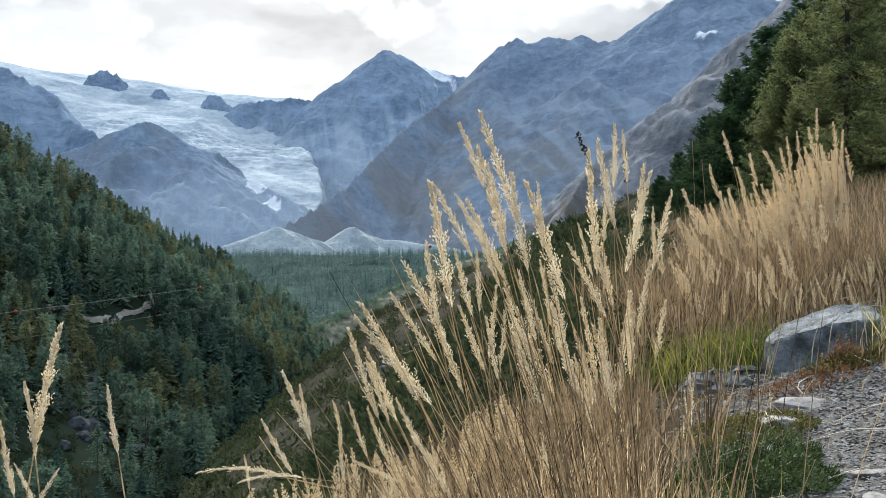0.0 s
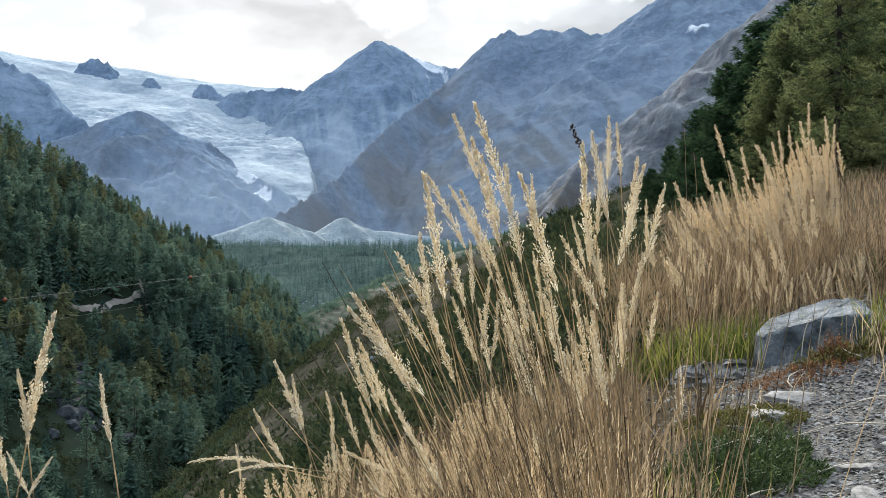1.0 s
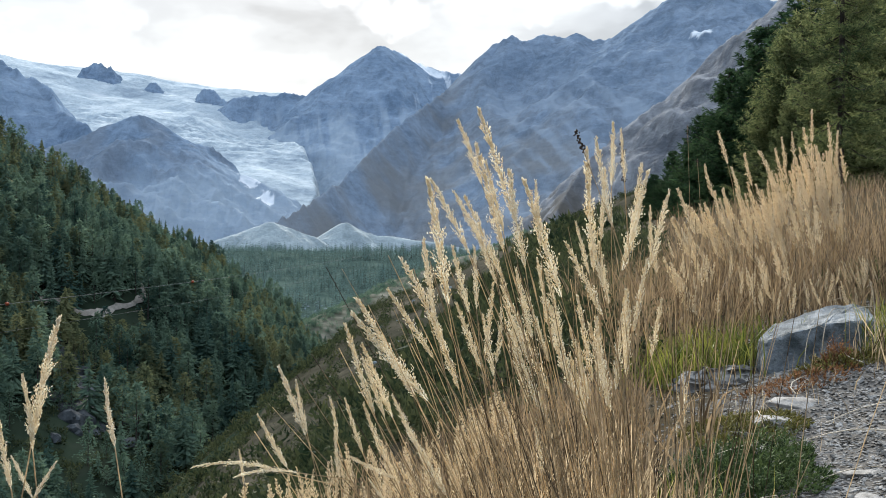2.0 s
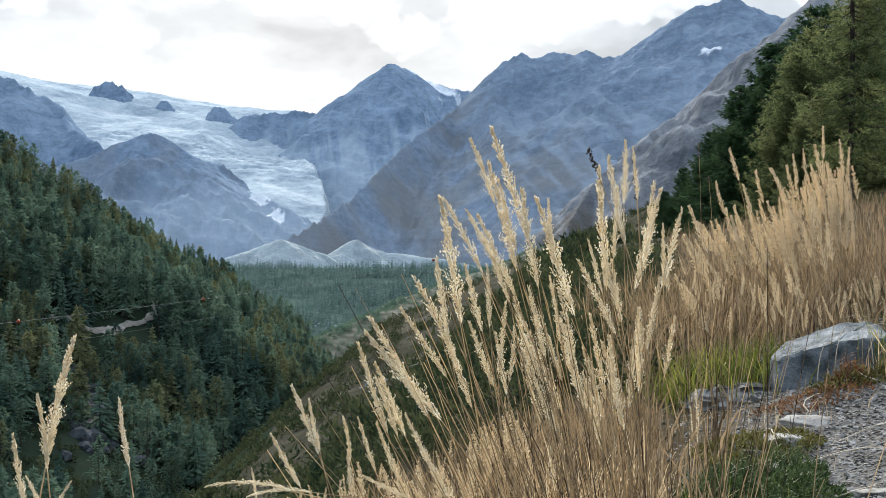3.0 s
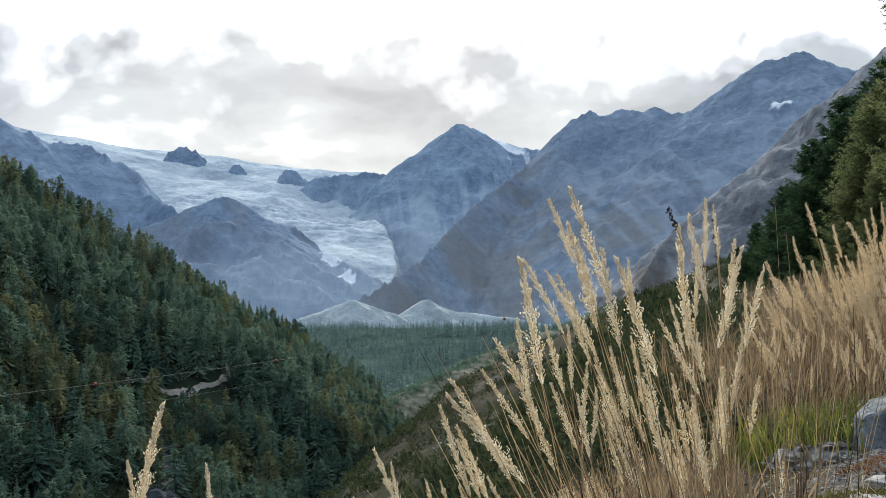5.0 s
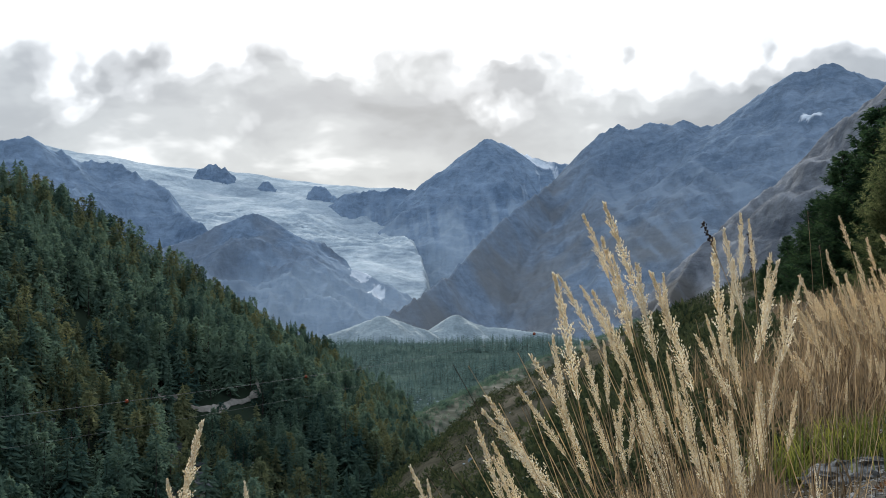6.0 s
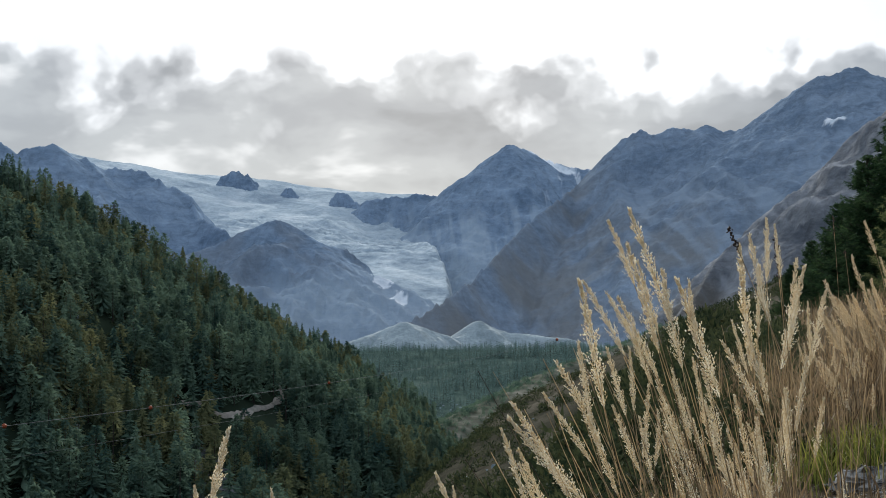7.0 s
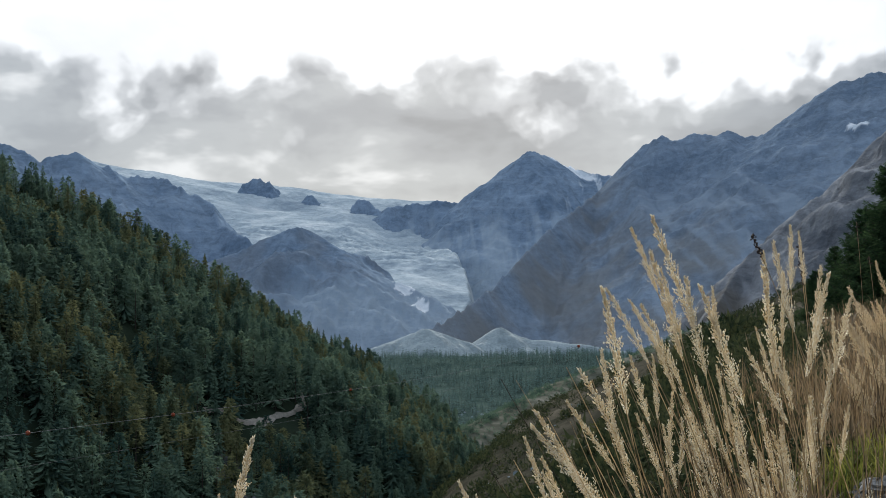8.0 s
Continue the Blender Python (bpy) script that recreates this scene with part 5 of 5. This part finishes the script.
def boulder_mesh():
    """A leaning wedge of blue-grey schist: a broad tilted top face, a sharp upper edge and a steep front."""
    bm = bmesh.new()
    lower = [(-0.205, -0.09, -0.22), (0.18, -0.12, -0.22), (0.21, 0.14, -0.22), (-0.19, 0.14, -0.22)]
    upper = [(-0.195, -0.09, -0.06), (-0.12, -0.11, -0.024), (-0.02, -0.115, 0.0), (0.08, -0.12, 0.018), (0.165, -0.10, 0.024), (-0.20, 0.0, -0.055), (-0.12, 0.12, -0.012), (0.0, 0.14, 0.028), (0.10, 0.14, 0.050), (0.17, 0.13, 0.062), (0.205, 0.10, 0.048), (0.20, -0.02, 0.028)]
    for p in lower + upper:
        bm.verts.new(p)
    bmesh.ops.convex_hull(bm, input=bm.verts[:])
    bmesh.ops.bevel(bm, geom=bm.edges[:], offset=0.005, segments=1, affect="EDGES")
    bmesh.ops.triangulate(bm, faces=bm.faces[:])
    for _ in range(3):
        bmesh.ops.subdivide_edges(bm, edges=[e for e in bm.edges if e.calc_length() > 0.03], cuts=1)
        bmesh.ops.triangulate(bm, faces=bm.faces[:])
    for v in bm.verts:
        n = noise.noise(v.co * 8) * 0.013 + abs(noise.noise(v.co * 19)) * 0.014 + noise.noise(v.co * 55) * 0.006
        v.co += Vector((0.4, 0.3, 0.9)) * n
    me = bpy.data.meshes.new("boulder")
    bm.to_mesh(me)
    bm.free()
    me.materials.append(BOULDER)
    return me


def lay(name, me, x, y, sink, label, category, group, rng, tilt=12, scale=1.0):
    ob = tagged(new(name, me), label, category, group)
    ob.matrix_basis = pose(x, y, land_at(x, y) - sink, rng.uniform(-tilt, tilt), rng.uniform(-tilt, tilt), rng.uniform(0, 360)) @ Matrix.Scale(scale, 4)
    return ob


def build_stones():
    rng = random.Random(41)
    b = tagged(new("boulder", boulder_mesh()), "blue-grey wedge-shaped boulder beside the gravel path", "rock")
    b.matrix_basis = pose(1.29, 4.36, -0.255, 0, 0, 0)
    low = rock_mesh("flat_rock", rng, (0.32, 0.24, 0.14), 16, LICHEN, 0.5, 4)
    r = tagged(new("flat_rock", low), "low weathered grey rock half sunk in the turf", "rock")
    r.matrix_basis = pose(0.96, 4.34, land_at(0.96, 4.34) - 0.025, 8, -6, 20)
    slabs = [rock_mesh("stone_slab", rng, (0.22, 0.13, 0.035), 6, SLATE, 0.06, 2) for _ in range(5)]
    for x, y, s in ((0.94, 3.62, 1.0), (1.06, 3.74, 0.8), (0.82, 3.35, 0.7), (0.98, 2.95, 0.5), (0.78, 2.62, 0.8), (1.12, 3.1, 0.5), (1.32, 3.55, 0.8), (0.92, 2.72, 0.5),
                    (0.85, 3.5, 0.5), (1.45, 3.75, 0.6), (1.25, 3.25, 0.55), (1.05, 2.78, 0.6)):
        lay("stone_slab", rng.choice(slabs), x, y, 0.0, "flat grey slate slab lying on the path", "stone", "slabs on the path", rng, 8, s)
    chips = [rock_mesh("gravel_stone", rng, (0.05, 0.035, 0.014), 5, SLATE, 0.05, 1) for _ in range(8)]
    for _ in range(280):
        y = 2.5 + 1.9 * rng.random()
        x = 1.2 + 0.10 * (y - 3) + 0.12 * math.sin(y * 1.7) + rng.gauss(0, 0.24)
        lay("gravel_stone", rng.choice(chips), x, y, 0.0, "small grey slate chip on the path", "stone", "chips on the path", rng, 30, rng.uniform(0.18, 0.75))
    # the finest gravel
    V, F = [], []
    for _ in range(22000):
        y = 2.3 + 3.0 * rng.random()
        x = 1.2 + 0.10 * (y - 3) + 0.12 * math.sin(y * 1.7) + rng.gauss(0, 0.3)
        z = land_at(x, y)
        s, a, t = rng.uniform(0.003, 0.009), rng.uniform(0, 6.28), rng.uniform(-0.6, 0.6)
        n = len(V)
        for k in range(4):
            q = a + k * 1.571 + rng.uniform(-0.4, 0.4)
            V.append((x + s * math.cos(q), y + s * math.sin(q) * 0.7, z + 0.002 + t * s * math.cos(k * 1.57)))
        V.append((x, y, z + s * 0.5))
        F += [(n + k, n + (k + 1) % 4, n + 4) for k in range(4)]
    tagged(new("fine_gravel", mesh_from("fine_gravel", V, F, [SLATE], flat=True)), "fine grey slate gravel on the footpath", "gravel", kind="stuff")


def sprig_bush(name, label, category, x, y, rx, ry, h, count, mat, seed, leaf=0.012):
    """A low creeping bush of many short leafy sprigs."""
    rng = random.Random(seed)
    V, F = [], []
    for _ in range(count):
        a, q = rng.uniform(0, 6.283), math.sqrt(rng.random())
        px, py = rx * q * math.cos(a), ry * q * math.sin(a)
        top = h * (1 - q * q) ** 0.7 * rng.uniform(0.4, 1.1) * (0.25 + 1.5 * noise.noise(Vector((x + px, y + py, seed)) * 9) ** 2 + 0.6 * rng.random()) + 0.008
        d = Vector((math.cos(a) * q * 0.8 + rng.uniform(-.4, .4), math.sin(a) * q * 0.8 + rng.uniform(-.4, .4), 1)).normalized()
        o = Vector((px, py, land_at(x + px, y + py) + top * 0.5))
        for k in range(6):
            c = o + d * (top * 0.6 * k / 6)
            r = (d * 0.6 + Vector((rng.uniform(-1, 1), rng.uniform(-1, 1), rng.uniform(-.5, .6)))).normalized()
            u = r.cross(d).normalized()
            n = len(V)
            l = leaf * rng.uniform(0.7, 1.4)
            V += [c - u * l * 0.16, c + u * l * 0.16, c + r * l]
            F.append((n, n + 1, n + 2))
    V = [v + Vector((x, y, 0)) for v in V]
    return tagged(new(name, mesh_from(name, V, F, [mat], flat=True)), label, category, kind="stuff" if category == "ground cover" else "")


def build_twigs():
    """Dead stalks lying across the stones."""
    rng = random.Random(71)
    for x, y, l, a in ((1.05, 3.25, 0.34, 160), (0.98, 2.85, 0.26, 150), (1.2, 3.45, 0.3, 172), (0.9, 3.6, 0.2, 110), (1.1, 3.9, 0.22, 70), (1.3, 4.1, 0.25, 100), (0.7, 2.75, 0.2, 60)):
        d = Vector((math.cos(radians(a)), math.sin(radians(a)), 0))
        pts = []
        for k in range(7):
            p = Vector((x, y, 0)) + d * (l * (k / 6 - 0.5)) + Vector((-d.y, d.x, 0)) * 0.02 * math.sin(k * 1.1)
            pts.append((p.x, p.y, land_at(p.x, p.y) + 0.018 + 0.02 * math.sin(k * 0.6)))
        V, F = blade_tube(pts, [0.0022 - 0.0002 * k for k in range(7)], 5)
        tagged(new("dead_stalk", mesh_from("dead_stalk", V, F, [STALK])), "bleached dead grass stalk lying on the stones", "stalk", "fallen stalks")


def build_low_plants():
    for cx, cy, r, seed in ((0.745, 3.08, 0.21, 1), (0.53, 2.7, 0.13, 2)):
        rng = random.Random(seed)
        bush = tagged(new("juniper_bush"), "low creeping dark green juniper at the path's edge", "shrub", "creeping junipers")
        bush.location = (cx, cy, land_at(cx, cy))
        for k in range(6):
            a = k * 1.05 + rng.uniform(-0.3, 0.3)
            ox, oy = (r * 0.62 * math.cos(a), r * 0.62 * math.sin(a)) if k else (0.0, 0.0)
            lobe = sprig_bush("branch_spray", "", "", cx + ox, cy + oy, r * rng.uniform(0.5, 0.75), r * rng.uniform(0.5, 0.7), rng.uniform(0.06, 0.13), int(2600 * r), JUNIPER, seed * 10 + k, 0.013)
            lobe.parent = bush
            lobe.matrix_basis = Matrix.Translation(-bush.location)
    sprig_bush("moss_cushion", "olive moss and herbs between the stones", "ground cover", 0.85, 3.55, 0.18, 0.18, 0.05, 900, MOSS, 3)
    sprig_bush("red_herbs", "russet autumn herbs in front of the boulder", "ground cover", 1.12, 3.95, 0.20, 0.10, 0.045, 230, RUSSET, 4)
    sprig_bush("red_herbs", "russet autumn herbs in front of the boulder", "ground cover", 1.32, 4.05, 0.2, 0.08, 0.07, 400, MOSS, 5)
    sprig_bush("orange_herbs", "yellow-orange autumn herbs beside the juniper", "ground cover", 0.47, 2.62, 0.09, 0.08, 0.05, 260, RUSSET, 7)
    sprig_bush("orange_herbs", "rust-orange herb clump below the boulder", "ground cover", 1.27, 4.08, 0.07, 0.05, 0.09, 260, RUSSET, 8)
    sprig_bush("yellow_herbs", "small yellow-green herbs under the reeds", "ground cover", 0.5, 2.45, 0.12, 0.12, 0.06, 350, MOSS, 6)


# ------------------------------------------------------------ on the wooded spur


def build_spur_details():
    rng, nr = random.Random(61), np.random.RandomState(61)
    # a footpath of pale rubble that climbs in bends
    line = [(-120, 391), (-116, 397), (-111, 398), (-105, 407), (-99, 420), (-97, 430), (-100, 438)]
    rows = []
    for (x0, y0), (x1, y1) in zip(line[:-1], line[1:]):
        for k in range(8):
            f = k / 8
            d = Vector((x1 - x0, y1 - y0)).normalized()
            x, y = x0 + (x1 - x0) * f, y0 + (y1 - y0) * f
            half = 0.8 + rng.uniform(-0.35, 0.4)
            rows.append([(x + d.y * half * s, y - d.x * half * s) for s in (-1, -0.5, 0, 0.5, 1)])
    V = [(x, y, land_at(x, y) + 0.9 + (0.35 if 0 < j < 4 else -0.3)) for r in rows for j, (x, y) in enumerate(r)]
    tagged(new("footpath", mesh_from("footpath", V, grid_faces(len(rows), 5), [TRAIL])), "pale stony footpath winding up the wooded spur", "path", kind="structure")
    # pale boulders showing between the trees
    kinds = [rock_mesh("hill_rock", rng, (1, 0.8, 0.7), 7, PALE_SCREE, 0.15, 1) for _ in range(4)]
    for cx, cy, n, spread, big in ((-129, 562, 10, 5, 2.8), (-152, 383, 7, 4, 2.0), (-169, 357, 6, 4, 2.2), (-90, 400, 6, 5, 1.6), (-114, 321, 8, 5, 2.0), (-92, 960, 14, 12, 3.0)):
        for _ in range(n):
            x, y = rng.gauss(cx, spread), rng.gauss(cy, spread)
            s = rng.uniform(0.4, 1.0) * big
            ob = tagged(new("hill_rock", rng.choice(kinds)), "pale grey boulder between the trees of the spur", "rock", "boulders on the spur")
            ob.matrix_basis = pose(x, y, land_at(x, y) + 0.15 * s, rng.uniform(-15, 15), rng.uniform(-15, 15), rng.uniform(0, 360)) @ Matrix.Scale(s, 4)
    for cx, cy, n, spread in ((-12, 190, 8, 7), (-9, 235, 10, 9), (-6, 300, 10, 10), (2, 370, 12, 14), (12, 500, 12, 20)):
        for _ in range(n):
            x, y = rng.gauss(cx, spread * 0.6), rng.gauss(cy, spread * 2)
            s = rng.uniform(0.3, 0.9) * (0.6 + cy / 500)
            ob = tagged(new("slope_stone", rng.choice(kinds)), "pale grey stone lying on the open slope", "rock", "stones on the open slope")
            ob.matrix_basis = pose(x, y, land_at(x, y) + 0.15 * s, rng.uniform(-15, 15), rng.uniform(-15, 15), rng.uniform(0, 360)) @ Matrix.Scale(s, 4)
    # a broken scarp above the stream
    slabs = [rock_mesh("scarp_rock", rng, (1.5, 1.0, 0.8), 9, SCARP, 0.12, 1) for _ in range(5)]
    for _ in range(230):
        f = rng.random()
        x, y = -109 + 24 * f + rng.gauss(0, 4), 358 - 30 * f + rng.gauss(0, 9)
        s = rng.uniform(1.2, 3.8)
        ob = tagged(new("scarp_rock", rng.choice(slabs)), "dark grey angular block of the broken scarp", "rock", "blocks of the scarp")
        ob.matrix_basis = pose(x, y, land_at(x, y) + 0.32 * s, rng.uniform(-25, 25), rng.uniform(-25, 25), rng.uniform(0, 360)) @ Matrix.Scale(s, 4)
    # rowans in autumn colour
    for cx, cy, s in ((-151, 361, 5.0), (-147, 364, 3.5), (-111, 435, 4.6), (-108, 431, 3.4), (-115, 413, 3.2), (-122, 391, 3.0), (-125, 388, 2.6)):
        V, F, M = bush_arrays(rng, 420, 0.8)
        ob = tagged(new("rowan_bush"), "rust-orange autumn bush among the spruces", "shrub", "autumn bushes")
        part("crown", mesh_from("crown", V, F, [AUTUMN], flat=True), ob)
        v, f = blade_tube([(0, 0, -0.1), (0.02, 0, 0.35)], [0.03, 0.012], 5)
        part("trunk", mesh_from("trunk", v, f, [BARK]), ob)
        ob.matrix_basis = Matrix.Translation((cx, cy, land_at(cx, cy) + 0.2 * s)) @ Matrix.Scale(s, 4)


# ------------------------------------------------------------ power line


def build_power_line():
    x, y = -193.0, 531.0
    z = land_at(x, y)
    steel = mat_plain("galvanised_steel", (0.07, 0.08, 0.09), (0.13, 0.14, 0.15), 2, 0.7, 0.1, 0.01, 0.2)
    pylon = tagged(new("pylon"), "grey lattice power pylon among the spruces", "pylon")
    pylon.location = (x, y, z)
    H = 18.0

    def bar(name, a, b, r):
        V, F = blade_tube([a, b], [r, r], 4)
        part(name, mesh_from(name, V, F, [steel]), pylon)
    for sx, sy in ((-1, -1), (1, -1), (1, 1), (-1, 1)):
        bar("leg", (1.6 * sx, 1.6 * sy, -1), (0.25 * sx, 0.25 * sy, H), 0.10)
    for k in range(9):
        h0, h1 = H * k / 9, H * (k + 1) / 9
        w0, w1 = 1.6 - 1.35 * k / 9, 1.6 - 1.35 * (k + 1) / 9
        for sy in (-1, 1):
            bar("brace", (-w0, w0 * sy, h0), (w1, w1 * sy, h1), 0.07)
            bar("brace", (w0, w0 * sy, h0), (-w1, w1 * sy, h1), 0.06)
    for h, l in ((H - 1.0, 1.8), (H - 3.5, 2.6)):
        bar("crossarm", (-l, 0, h), (l, 0, h), 0.16)
    cable_mat = mat_plain("cable", (0.16, 0.17, 0.17), (0.26, 0.27, 0.27), 2, 0.8, 0.1, 0.01)
    ball_mat = mat_plain("marker_paint", (0.20, 0.045, 0.02), (0.30, 0.07, 0.03), 1, 0.5, 0.1, 0.01)
    for k, (off, drop) in enumerate(((0, 0), (2.5, 5.5))):
        def hang(y):
            return Vector((-140 + 0.175 * y + off, y, -14 + 0.01481 * (y - 223) + 3.82e-5 * (y - 223) * (y - 385) - drop))
        V, F = blade_tube([hang(100 + 20 * i) for i in range(45)], [0.045 if k == 0 else 0.022] * 45, 4)
        tagged(new("power_cable", mesh_from("power_cable", V, F, [cable_mat])), "dark power cable strung across the gorge", "cable", "power cables")
        if k == 0:
            for y in (223, 276, 385, 757):
                bm = bmesh.new()
                bmesh.ops.create_uvsphere(bm, u_segments=16, v_segments=10, radius=0.45 if y < 700 else 0.9)
                me = bpy.data.meshes.new("marker_ball")
                bm.to_mesh(me)
                bm.free()
                me.materials.append(ball_mat)
                o = tagged(new("marker_ball", me), "dull red aircraft-warning ball on the power cable", "marker ball", "warning balls")
                o.location = hang(y)


build_conifers()
build_stones()
build_low_plants()
build_twigs()
path_spikes()
boulder_stalks()
build_power_line()
build_spur_details()
